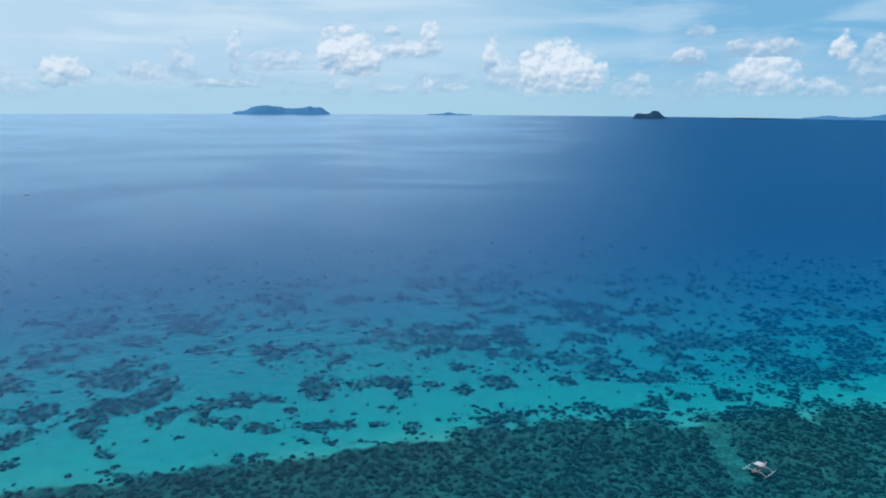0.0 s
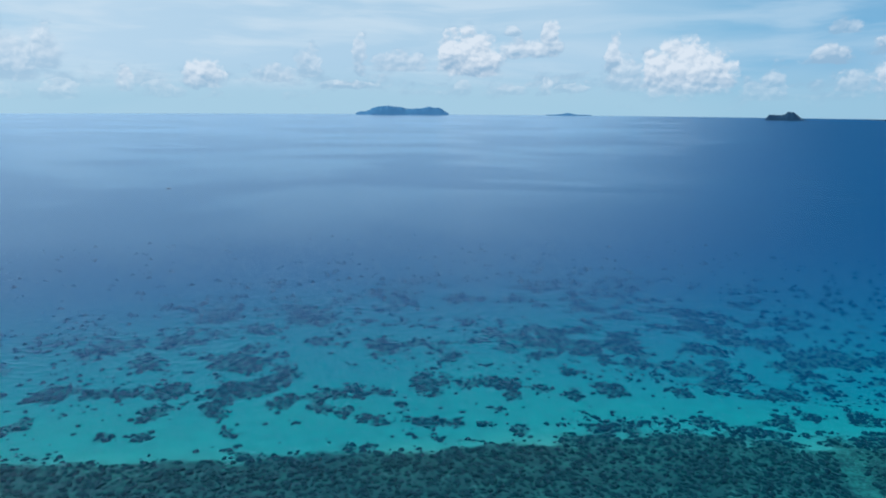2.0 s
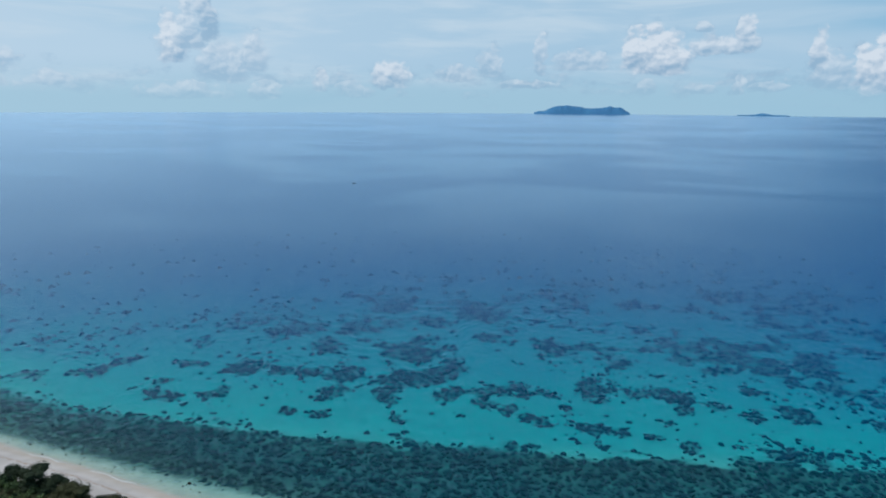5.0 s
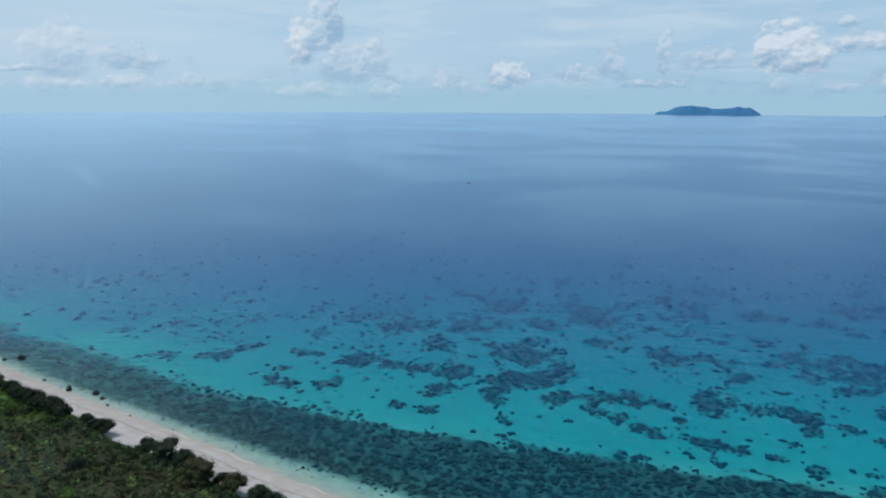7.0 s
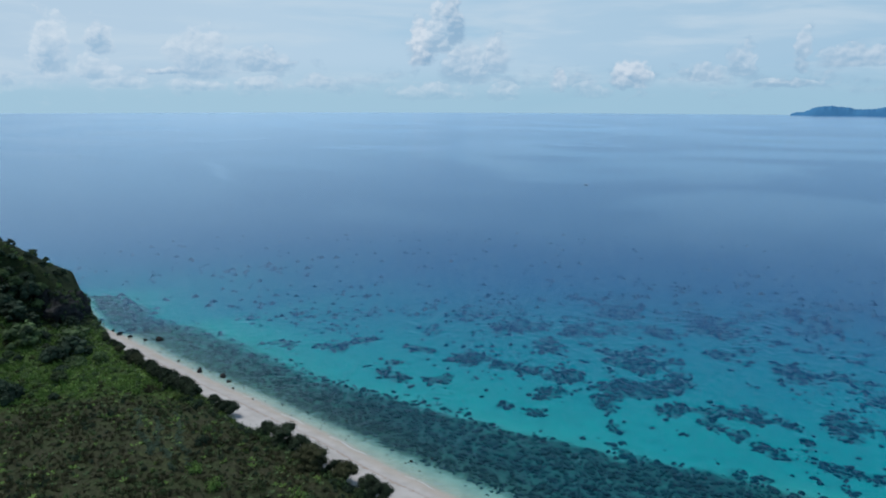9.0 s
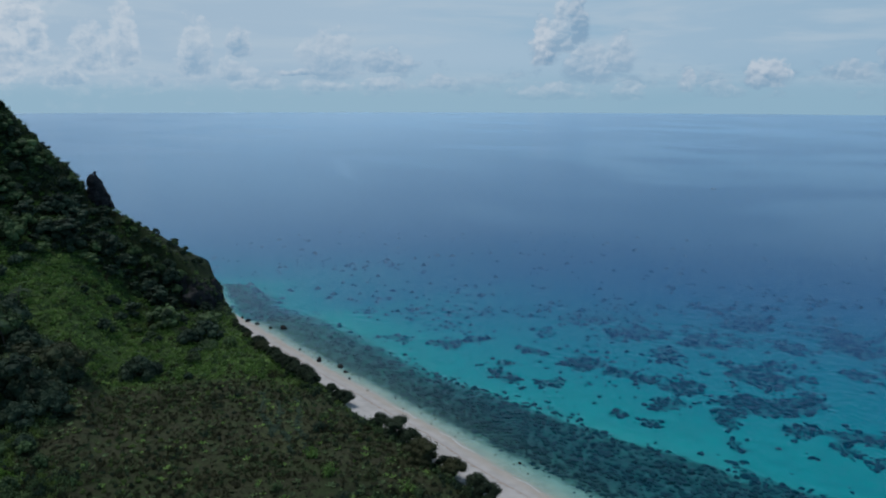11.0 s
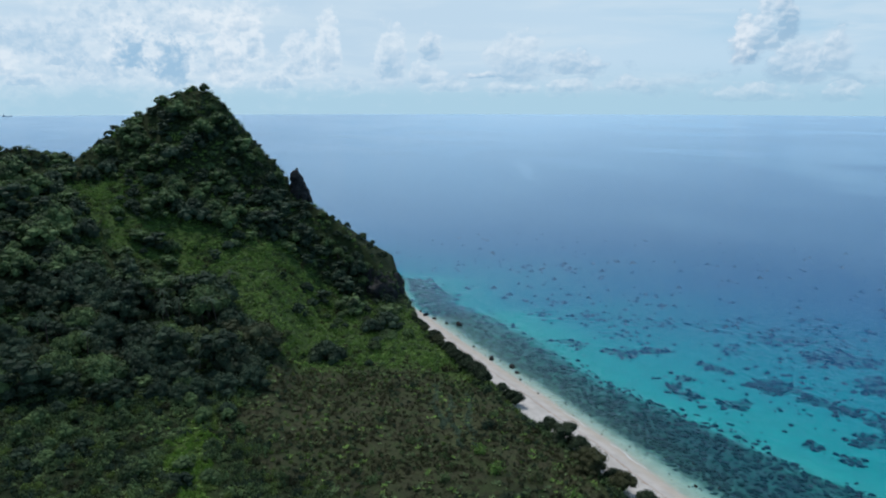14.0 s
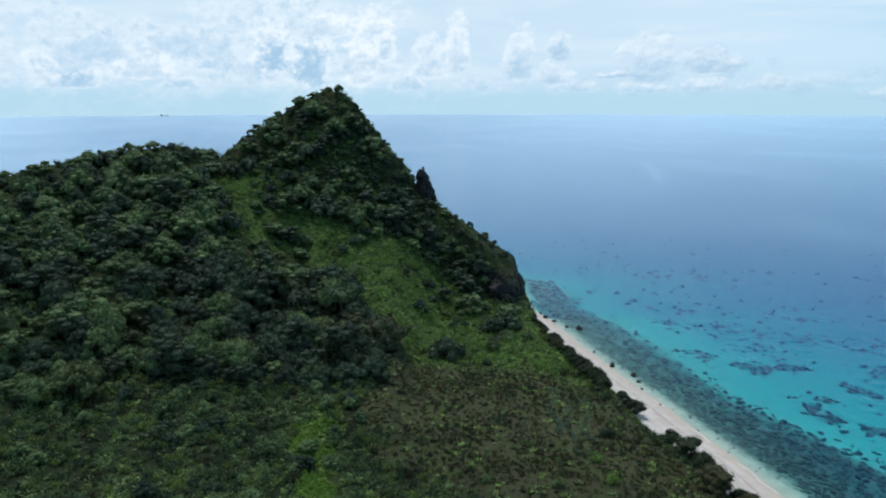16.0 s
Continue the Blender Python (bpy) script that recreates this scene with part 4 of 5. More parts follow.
# ---------------------------------------------------------------- boats
WHITE_PAINT = rough_material("white_paint", (0.62, 0.62, 0.60), (0.82, 0.82, 0.80), 1.2, 0.5, 0.1, 0.01)
BAMBOO = rough_material("bamboo", (0.68, 0.69, 0.68), (0.85, 0.85, 0.84), 3.0, 0.6, 0.2, 0.01)
HULL_PAINT = rough_material("hull_paint", (0.015, 0.022, 0.03), (0.035, 0.045, 0.055), 2.0, 0.45, 0.1, 0.01)
PLANK = rough_material("plank", (0.05, 0.045, 0.04), (0.11, 0.10, 0.085), 3.0, 0.8, 0.3, 0.01)


def hull_mesh(length, beam, depth):
    """A narrow boat's hull with sharp, rising ends and an open top with some thickness."""
    bm = bmesh.new()
    n = 17
    rows = []
    for i in range(n):
        u = i / (n - 1) * 2 - 1
        w = beam / 2 * max(1 - abs(u) ** 2.6, 0.03)
        keel = -depth * 0.55 + 0.5 * depth * abs(u) ** 3
        rail = depth * 0.45 + 0.75 * depth * abs(u) ** 3.2
        x = u * length / 2
        inner = max(w - 0.06, 0.004)
        row = [(x, -w, rail), (x, -w * 0.8, (rail + keel) / 2), (x, 0, keel), (x, w * 0.8, (rail + keel) / 2), (x, w, rail),
               (x, inner, rail), (x, inner * 0.75, keel + (rail - keel) * 0.35), (x, -inner * 0.75, keel + (rail - keel) * 0.35), (x, -inner, rail)]
        rows.append([bm.verts.new(p) for p in row])
    k = len(rows[0])
    for a, b in zip(rows, rows[1:]):
        for j in range(k):
            bm.faces.new((a[j], a[(j + 1) % k], b[(j + 1) % k], b[j]))
    bm.faces.new(rows[0])
    bm.faces.new(list(reversed(rows[-1])))
    bmesh.ops.recalc_face_normals(bm, faces=bm.faces)
    return bm


def box_mesh(sx, sy, sz, at=(0, 0, 0), bevel=0.03):
    bm = bmesh.new()
    bmesh.ops.create_cube(bm, size=1.0)
    bmesh.ops.scale(bm, vec=(sx, sy, sz), verts=bm.verts)
    bmesh.ops.bevel(bm, geom=list(bm.edges), offset=bevel, segments=1, affect="EDGES")
    bmesh.ops.translate(bm, vec=at, verts=bm.verts)
    return bm


def outrigger_boat(m, label):
    boat = thing("outrigger_boat", m, label, "boat")
    part("hull", hull_mesh(8.4, 1.05, 1.0), HULL_PAINT, boat, "dark painted hull")
    v, f = tube([(-4.1, 0, 1.05), (-2, -0.5, 0.62), (0, -0.55, 0.47), (2, -0.5, 0.62), (4.1, 0, 1.05)], [0.05] * 5)
    part("gunwale", mesh_from("gunwale", v, f), WHITE_PAINT, boat)
    v, f = tube([(-4.1, 0, 1.05), (-2, 0.5, 0.62), (0, 0.55, 0.47), (2, 0.5, 0.62), (4.1, 0, 1.05)], [0.05] * 5)
    part("gunwale", mesh_from("gunwale", v, f), WHITE_PAINT, boat)
    # a bowed white awning on four posts
    bm = bmesh.new()
    rows = []
    for i in range(7):
        y = -1.05 + 2.1 * i / 6
        z = 1.95 - 0.16 * (y / 1.05) ** 2
        rows.append([bm.verts.new((x, y, z)) for x in (-1.15, 1.15)])
    for a, b in zip(rows, rows[1:]):
        bm.faces.new((a[0], a[1], b[1], b[0]))
    bmesh.ops.solidify(bm, geom=bm.faces, thickness=0.05)
    awning = part("awning", bm, WHITE_PAINT, boat, "white tarpaulin awning")
    v, f = tube([(-1.2, 0, 1.9), (1.2, 0, 1.9)], [0.03, 0.03])
    part("ridge_pole", mesh_from("ridge_pole", v, f), BAMBOO, awning)
    for x in (-1.05, 1.05):
        for y in (-0.5, 0.5):
            v, f = tube([(x, y, 0.4), (x, y, 1.9)], [0.03, 0.03])
            part("post", mesh_from("post", v, f), BAMBOO, boat)
    for x in (-1.9, 1.9):
        v, f = tube([(x, -3.0, 0.1), (x, -2.2, 0.5), (x, -0.8, 0.72), (x, 0.8, 0.72), (x, 2.2, 0.5), (x, 3.0, 0.1)], [0.028, 0.036, 0.045, 0.045, 0.036, 0.028])
        boom = part("boom", mesh_from("boom", v, f), BAMBOO, boat, "pale bowed bamboo boom")
        for y in (-2.9, 2.9):
            v, f = tube([(x - 0.12, y, 0.12), (x + 0.12, y, 0.12)], [0.085, 0.085], 8)
            part("lashing", mesh_from("lashing", v, f), PLANK, boom, "dark rope lashing")
    for y in (-2.9, 2.9):
        v, f = tube([(-3.0, y, 0.28), (-2.0, y, 0.06), (0, y, 0.03), (2.0, y, 0.06), (3.1, y, 0.26)], [0.035, 0.055, 0.06, 0.055, 0.035])
        part("float", mesh_from("float", v, f), BAMBOO, boat, "bamboo outrigger float")
    for x in (-2.6, -0.3, 2.5):
        part("thwart", box_mesh(0.28, 0.9, 0.05, (x, 0, 0.36), 0.01), PLANK, boat)
    part("engine_box", box_mesh(0.8, 0.5, 0.4, (-1.7, 0, 0.3)), PLANK, boat)
    return boat


moored = outrigger_boat(pose(70.7, 145.3, 0.12, 0, 0, 39) @ Matrix.Scale(0.86, 4), "white-awninged outrigger boat moored over the coral")
distant = copy_thing(moored, pose(-357.5, 605.5, 0.12, 0, 0, 20) @ Matrix.Scale(0.6, 4))
distant["label"] = "small outrigger boat far out on open water"


def cargo_ship():
    ship = thing("cargo_ship", Matrix.Translation(bearing(97.1, 4750)) @ pose(0, 0, 0, 0, 0, 100) @ Matrix.Scale(0.72, 4), "grey cargo ship on the horizon", "ship")
    # the ship takes the islands' blue, haze put into its paint
    part("hull", hull_mesh(64, 11, 7), HAZE_BLUE, ship)
    part("deckhouse", box_mesh(9, 8, 11, (-22, 0, 8), 0.3), HAZE_BLUE, ship)
    part("mast", box_mesh(0.9, 0.9, 9, (12, 0, 6), 0.1), HAZE_BLUE, ship)


cargo_ship()
# ---------------------------------------------------------------- plants
def leaves_on(rng, centre, radii, count, size, up=0.15):
    """Loose leaf clumps over the upper surface of a lobe; each is one bent rhomb."""
    d = rng.normal(size=(count, 3))
    d[:, 2] = np.abs(d[:, 2]) * 1.0 - 0.35
    d /= np.linalg.norm(d, axis=1)[:, None]
    p = centre + d * radii * rng.uniform(0.88, 1.12, (count, 1))
    nrm = d / radii
    nrm /= np.linalg.norm(nrm, axis=1)[:, None]
    nrm = nrm + rng.normal(size=(count, 3)) * 0.24 + np.array((0, 0, up))
    nrm /= np.linalg.norm(nrm, axis=1)[:, None]
    a = np.cross(nrm, rng.normal(size=(count, 3)))
    a /= np.linalg.norm(a, axis=1)[:, None]
    b = np.cross(nrm, a)
    s = size * rng.uniform(0.6, 1.35, (count, 1))
    v = np.stack([p + a * s * 0.55, p + b * s * 0.34 + nrm * s * 0.10, p - a * s * 0.55 - nrm * s * 0.12, p - b * s * 0.34 + nrm * s * 0.10], 1).reshape(-1, 3)
    i = np.arange(count)[:, None] * 4
    f = np.concatenate([i + np.array((0, 1, 2)), i + np.array((0, 2, 3))])
    return v, f


def crown(seed, spread_, low, high, lobes, leaves, size, flat=0.6, layered=False):
    """A crown of several lobes within a dome of radius spread_ between low and high."""
    rng = np.random.default_rng(seed)
    heap = Heap()
    for i in range(lobes):
        u = rng.random()
        turn = i * 2.4 + rng.uniform(-0.4, 0.4)
        out = spread_ * 0.72 * math.sqrt((i + 0.3) / lobes) * rng.uniform(0.8, 1.15)
        top = high - (high - low) * ((out / spread_) ** 2 * 0.75 + 0.12 * u)
        if layered:
            top = low + (high - low) * (0.25 + 0.75 * u)
        r = spread_ * rng.uniform(0.30, 0.46)
        radii = np.array((r, r * rng.uniform(0.8, 1.0), r * flat * rng.uniform(0.8, 1.1)))
        c = np.array((math.cos(turn) * out, math.sin(turn) * out, top - radii[2]))
        core = BALL_SMALL[0] * rng.uniform(0.72, 1.02, (len(BALL_SMALL[0]), 1))
        heap.add(core * radii * 0.90 + c, BALL_SMALL[1])
        heap.add(*leaves_on(rng, c, radii, leaves // lobes, size))
    return heap.arrays()


def trunk(seed, high, thick, limbs, spread_):
    rng = np.random.default_rng(seed)
    heap = Heap()
    lean = rng.uniform(-0.6, 0.6, 2)
    pts = [(lean[0] * u * u, lean[1] * u * u, high * u - 0.6 * (u == 0)) for u in (0, 0.3, 0.65, 1.0)]
    heap.add(*tube(pts, [thick * 1.25, thick, thick * 0.8, thick * 0.45], 7))
    for i in range(limbs):
        t = rng.uniform(0, 6.28)
        u = rng.uniform(0.45, 0.8)
        s = np.array((lean[0] * u * u, lean[1] * u * u, high * u))
        e = s + np.array((math.cos(t) * spread_ * 0.6, math.sin(t) * spread_ * 0.6, high * 0.32))
        heap.add(*tube([s, (s + e) / 2 + (0, 0, high * 0.06), e], [thick * 0.5, thick * 0.35, thick * 0.15], 5))
    return heap.arrays()


def frond_arrays(seed, rise, long=2.7):
    """One arching palm frond along +x: a rachis with narrow leaflets on both sides."""
    rng = np.random.default_rng(seed)
    u = np.linspace(0, 1, 12)
    spine = np.stack([u * long * (1 - 0.12 * u), u * 0, long * (rise * u - (0.55 + 0.35 * rise) * u * u)], 1)
    v, f = [], []
    for j in range(11):
        w = 0.6 * math.sin(math.pi * (0.12 + 0.82 * u[j])) * (1 + rng.uniform(-0.15, 0.15))
        for s in (-1, 1):
            k = len(v)
            mid = (spine[j] + spine[j + 1]) / 2
            v += [spine[j], spine[j] * 0.3 + spine[j + 1] * 0.7, mid + np.array((0.3 * w, s * w, -0.35 * w))]
            f.append((k, k + 1, k + 2))
    heap = Heap()
    heap.add(np.array(v), np.array(f))
    heap.add(*tube(spine[::3], [0.05, 0.04, 0.03, 0.02], 4))
    return heap.arrays()


FRONDS = []


# eight faces deep inside a shrub, which close it to the light
CORE = (np.array([(1, 0, 0), (-1, 0, 0), (0, 1, 0), (0, -1, 0), (0, 0, 1), (0, 0, -1)], float),
        np.array([(0, 2, 4), (2, 1, 4), (1, 3, 4), (3, 0, 4), (2, 0, 5), (1, 2, 5), (3, 1, 5), (0, 3, 5)]))


def bush_arrays(seed, lobes=3, leaves=66, size=0.26):
    """A round shrub about one metre in radius."""
    rng = np.random.default_rng(seed)
    heap = Heap()
    for i in range(lobes):
        t, out = i * 2.3, (0.0 if lobes == 1 else rng.uniform(0.3, 0.6))
        r = rng.uniform(0.45, 0.68)
        radii = np.array((r, r, r * rng.uniform(1.0, 1.5)))
        c = np.array((math.cos(t) * out, math.sin(t) * out, radii[2] * 0.62))
        heap.add(CORE[0] * radii * 0.46 + c, CORE[1])
        heap.add(*leaves_on(rng, c, radii, leaves // lobes, size))
    return heap.arrays()


def tuft_arrays(seed, blades=7):
    """A tuft of weeds: a few leaning blades, about a metre across."""
    rng = np.random.default_rng(seed)
    v, f = [], []
    for i in range(blades):
        t = rng.uniform(0, 6.28)
        d = np.array((math.cos(t), math.sin(t), 0))
        s = np.array((-d[1], d[0], 0)) * rng.uniform(0.10, 0.2)
        p = d * rng.uniform(0.05, 0.3)
        h = rng.uniform(0.15, 0.45)
        k = len(v)
        v += [p - s, p + s, p + d * 0.55 + s * 1.2 + (0, 0, h), p + d * 0.55 - s * 1.2 + (0, 0, h)]
        f += [(k, k + 1, k + 2), (k, k + 2, k + 3)]
    return np.array(v), np.array(f)


def scatter(name, kinds, x, y, size, mat, label, category, seed, sink=0.1, stretch=None):
    """Many plants of a few kinds in one mesh."""
    rng = np.random.default_rng(seed)
    z = ground_height(x, y)
    which = rng.integers(0, len(kinds), len(x))
    heap = Heap()
    for k, (v0, f0) in enumerate(kinds):
        m = which == k
        c = int(m.sum())
        if not c:
            continue
        t = rng.uniform(0, 6.28, c)[:, None]
        s = size[m][:, None]
        sz = s * rng.uniform(0.75, 1.2, (c, 1))
        vx = (v0[:, 0] * np.cos(t) - v0[:, 1] * np.sin(t)) * s + x[m][:, None]
        vy = (v0[:, 0] * np.sin(t) + v0[:, 1] * np.cos(t)) * s + y[m][:, None]
        vz = v0[:, 2] * sz + (z[m] - sink * size[m])[:, None]
        f = (f0[None] + (np.arange(c) * len(v0))[:, None, None]).reshape(-1, 3)
        heap.add(np.stack([vx, vy, vz], 2).reshape(-1, 3), f)
    ob = part(name, heap.mesh(name), mat)
    return tagged(ob, label, category, kind="stuff")


def thin_out(x, y, gap):
    """Indices of places that keep at least gap metres from one another, first come first served."""
    taken, kept = {}, []
    for i in range(len(x)):
        cx, cy = int(x[i] // gap), int(y[i] // gap)
        if any((x[i] - x[j]) ** 2 + (y[i] - y[j]) ** 2 < gap * gap for a in (-1, 0, 1) for b in (-1, 0, 1) for j in taken.get((cx + a, cy + b), ())):
            continue
        taken.setdefault((cx, cy), []).append(i)
        kept.append(i)
    return np.array(kept, int)


def proto_tree(name, seed, spread_, low, high, lobes, leaves, size, mat, label, flat=0.6, layered=False):
    tree = thing(name, Matrix(), label, "tree", "island trees")
    v, f = trunk(seed, low + (high - low) * 0.55, 0.16 + spread_ * 0.03, 4, spread_)
    part("trunk", mesh_from("trunk", v, f, True), BARK, tree)
    v, f = crown(seed, spread_, low, high, lobes, leaves, size, flat, layered)
    part("crown", mesh_from("crown", v, f), mat, tree)
    return tree, crown(seed, spread_, low, high, lobes, leaves // 3, size * 1.4, flat, layered)


TREES = [
    proto_tree("broadleaf_tree", 1, 3.5, 0.2, 5.0, 16, 880, 0.44, LEAF, "broadleaf tree with a rounded green crown", 1.0),
    proto_tree("broadleaf_tree", 2, 3.2, 0.1, 4.8, 15, 850, 0.43, LEAF_DARK, "broadleaf tree with a dense dark green crown", 1.0),
    proto_tree("broadleaf_tree", 3, 4.1, 0.8, 5.6, 17, 900, 0.45, LEAF, "spreading broadleaf tree with a layered green crown", 0.7, True),
    proto_tree("broadleaf_tree", 4, 3.8, 0.6, 5.8, 17, 890, 0.44, LEAF_DARK, "spreading broadleaf tree with a dark layered crown", 0.72, True),
    proto_tree("broadleaf_tree", 5, 3.0, 0.2, 4.5, 13, 760, 0.41, LEAF_PALE, "broadleaf tree with pale grey-green leaves", 0.95),
]


SHORE_TREES = [
    proto_tree("beach_tree", 11, 3.4, 0.1, 4.9, 18, 2300, 0.27, LEAF_SHORE, "dark green beach tree leaning over the sand", 0.95),
    proto_tree("beach_tree", 12, 3.1, 0.1, 4.4, 16, 2100, 0.26, LEAF_SHORE, "dark green beach tree leaning over the sand", 1.0),
    proto_tree("beach_tree", 13, 3.9, 0.4, 5.2, 20, 2500, 0.28, LEAF_SHORE, "dark green beach tree leaning over the sand", 0.75, True),
]


def palm_tree(seed):
    palm = thing("coconut_palm", Matrix(), "slender coconut palm with arching grey-green fronds", "palm", "coconut palms")
    rng = np.random.default_rng(seed)
    lean = rng.uniform(-1.3, 1.3, 2)
    pts = [(lean[0] * u * u, lean[1] * u * u, 8.2 * u - 0.5 * (u == 0)) for u in (0, 0.2, 0.45, 0.7, 1.0)]
    v, f = tube(pts, [0.22, 0.17, 0.14, 0.13, 0.11], 7)
    part("trunk", mesh_from("trunk", v, f, True), BARK, palm)
    if not FRONDS:
        for i, rise in enumerate((-0.2, 0.15, 0.5, 0.9)):
            me = mesh_from("frond", *frond_arrays(50 + i, rise))
            me.materials.append(LEAF_PALE)
            FRONDS.append(me)
    for i in range(13):
        ob = new("frond", FRONDS[i % 4])
        ob.parent = palm
        ob.matrix_local = pose(lean[0], lean[1], 8.1, 0, 0, i * 137.5 + rng.uniform(-12, 12)) @ Matrix.Scale(rng.uniform(0.85, 1.15), 4)
    return palm


PALMS = [palm_tree(41), palm_tree(42), palm_tree(43)]


def plant(proto, x, y, scale, turn, label="", sink=0.15):
    m = pose(x, y, height_at(x, y) - sink, 0, 0, turn) @ Matrix.Diagonal((scale, scale, scale * (0.9 + 0.2 * ((turn * 7) % 1)), 1))
    ob = copy_thing(proto, m)
    if label:
        ob["label"] = label
    return ob


LOW_BUSHES = [bush_arrays(s, 1, 28, 0.30) for s in (21, 22, 23)]
BUSHES = [bush_arrays(s, lobes, 34, 0.32) for s, lobes in ((1, 3), (2, 4), (3, 2), (4, 3))]
FINE_BUSHES = [bush_arrays(s, lobes, 112, 0.20) for s, lobes in ((5, 4), (6, 5), (7, 3), (8, 5))]
TUFTS = [tuft_arrays(s) for s in range(4)]


def grow():
    rng = np.random.default_rng(77)

    def places(count, az0, az1, r0, r1):
        az = np.radians(rng.uniform(az0, az1, count))
        r = np.sqrt(rng.uniform(r0 ** 2, r1 ** 2, count))
        return -np.sin(az) * r, np.cos(az) * r

    # the trees that edge the beach
    row = [(-151.6, 88.2, 1.0, 1), (-133.5, 87.0, 0.95, 1), (-128.0, 87.6, 1.05, 3), (-123.0, 88.4, 1.0, 1), (-117.5, 87.0, 1.05, 1), (-113.5, 84.5, 1.1, 3),
           (-109.5, 87.8, 0.85, 1), (-105.0, 86.6, 1.0, 0), (-99.0, 87.6, 0.95, 1), (-94.0, 86.4, 1.05, 1), (-156.5, 89.0, 0.6, 1), (-161.0, 89.4, 0.7, 1)]
    for x, y, s, k in row:
        plant(SHORE_TREES[(0, 1, 1, 2)[k]][0], x, y, s * 0.95, rng.uniform(0, 360))
    for x in np.arange(-238, -163, 3.6):
        yy = 98.6 - float(sand_width(np.array([x]))[0]) - rng.uniform(0.2, 2.2)
        plant(SHORE_TREES[int(rng.choice([1, 0, 1]))][0], x + rng.uniform(-1, 1), yy - 1.2 * float(np.interp(x, (-205, -170), (0, 1))), rng.uniform(0.85, 1.15) * float(np.interp(x, (-238, -205, -172), (0.5, 0.68, 0.98))), rng.uniform(0, 360), "low dark green beach tree at the edge of the sand")

    # single bushes and small trees that stand out on the field and the slope
    for x, y, s, mat, look_ in ((-127.4, 65.3, 2.1, LEAF_BRIGHT, "bright green"), (-118.5, 64.9, 1.9, LEAF_BRIGHT, "bright green"), (-118.8, 53.5, 1.6, LEAF, "green"),
                                (-138.3, 73.1, 1.9, LEAF_DARK, "dark green"), (-149.0, 50.2, 1.3, LEAF_DARK, "dark green"), (-137.3, 52.7, 1.2, LEAF, "green"),
                                (-122.4, 39.3, 1.5, LEAF, "green"), (-113.0, 71.0, 1.7, LEAF, "green"), (-108.0, 62.0, 1.4, LEAF_DARK, "dark green"),
                                (-104.0, 74.0, 1.8, LEAF_BRIGHT, "bright green"), (-144.0, 78.0, 1.5, LEAF, "green"), (-168.0, 66.0, 1.3, LEAF_DARK, "dark green")):
        v, f = bush_arrays(int(abs(x)), 4, 190, 0.2)
        ob = part("bush", mesh_from("bush", v * s, f), mat)
        ob.matrix_world = pose(x, y, height_at(x, y) - 0.15, 0, 0, x * 31)
        tagged(ob, look_ + " round bush standing on the dry field", "bush", "bushes on the field")
    for x, y, s, k in ((-242.0, 56.5, 0.8, 1), (-199.8, 65.7, 0.75, 0), (-210.2, 81.1, 0.7, 0), (-204.2, 39.6, 0.55, 0), (-226.0, 60.0, 0.5, 1), (-233.0, 74.0, 0.55, 1), (-188.0, 60.0, 0.45, 1)):
        plant(TREES[k][0], x, y, s, x * 13, "small round tree alone on the green slope")

    # low trees on the cliff's brow
    for az, r, z, s in ((70.0, 280, 9.8, 0.5), (70.6, 280, 11.8, 0.55), (71.1, 281, 12.8, 0.7), (71.7, 282, 14.5, 0.75), (72.4, 282, 17.5, 0.8), (73.1, 285, 19.0, 0.9), (70.3, 285, 11.0, 0.6), (71.4, 275, 9.2, 0.5), (72.6, 276.5, 13.0, 0.7), (73.8, 281, 20.5, 0.85), (74.6, 284, 23.0, 0.9), (75.4, 286, 26.5, 0.9), (74.2, 279.5, 15.0, 0.7), (75.6, 284.5, 21.0, 0.8)):
        at = bearing(az, r)
        ob = plant(TREES[int(rng.choice([0, 1, 0]))][0], at.x, at.y, s, rng.uniform(0, 360), "low green tree on the brow of the cliff")
        ob.location.z = max(z - 4.4, ob.location.z)

    # the wood on the hill; trees nearer the drone stand singly, the rest as one wood
    x, y = places(9000, 68.5, 113, 165, 350)
    dist, _, beyond = crest_near(x, y)
    _, vine, wood = zones(x, y)
    az, r = np.degrees(np.arctan2(-x, y)) % 360, np.hypot(x, y)
    ok = (rng.random(len(x)) < wood * 0.95 + vine * 0.015) & (beyond < np.where(np.degrees(np.arctan2(-x, y)) % 360 < 75, 26, 9)) & (inland(x, y) > 5) & (np.hypot(x - bearing(77.95, 309).x, y - bearing(77.95, 309).y) > 6.5)
    x, y, dist, az, r, beyond = (a[ok] for a in (x, y, dist, az, r, beyond))
    # a close row along the skyline
    line = np.arange(72.0, 109.0, 0.42) + rng.uniform(-0.15, 0.15, 89)
    line = line[np.abs(line - 77.9) > 0.9]
    back = np.interp(line, CREST[:, 0], CREST[:, 1]) - rng.uniform(0.0, 5.0, len(line))
    lx, ly = -np.sin(np.radians(line)) * back, np.cos(np.radians(line)) * back
    x, y, az, r = np.concatenate([lx, x]), np.concatenate([ly, y]), np.concatenate([line, az]), np.concatenate([back, r])
    dist, _, beyond = crest_near(x, y)
    keep = thin_out(x, y, 3.4)
    x, y, dist, az, r, beyond = (a[keep] for a in (x, y, dist, az, r, beyond))
    size = (0.5 + 1.3 * rng.random(len(x)) ** 2.0) * np.where(dist < 18, 0.9, 1.0) * np.where((dist < 7) | (beyond > -5), np.where((az > 83.6) & (az < 86), 0.52, 0.64), 1.0) * np.where((az < 96) & (r < 235) & (az > 81), 1.25, 1.0) * np.where((az < 76.5) & (beyond > -10), 0.72, 1.0)
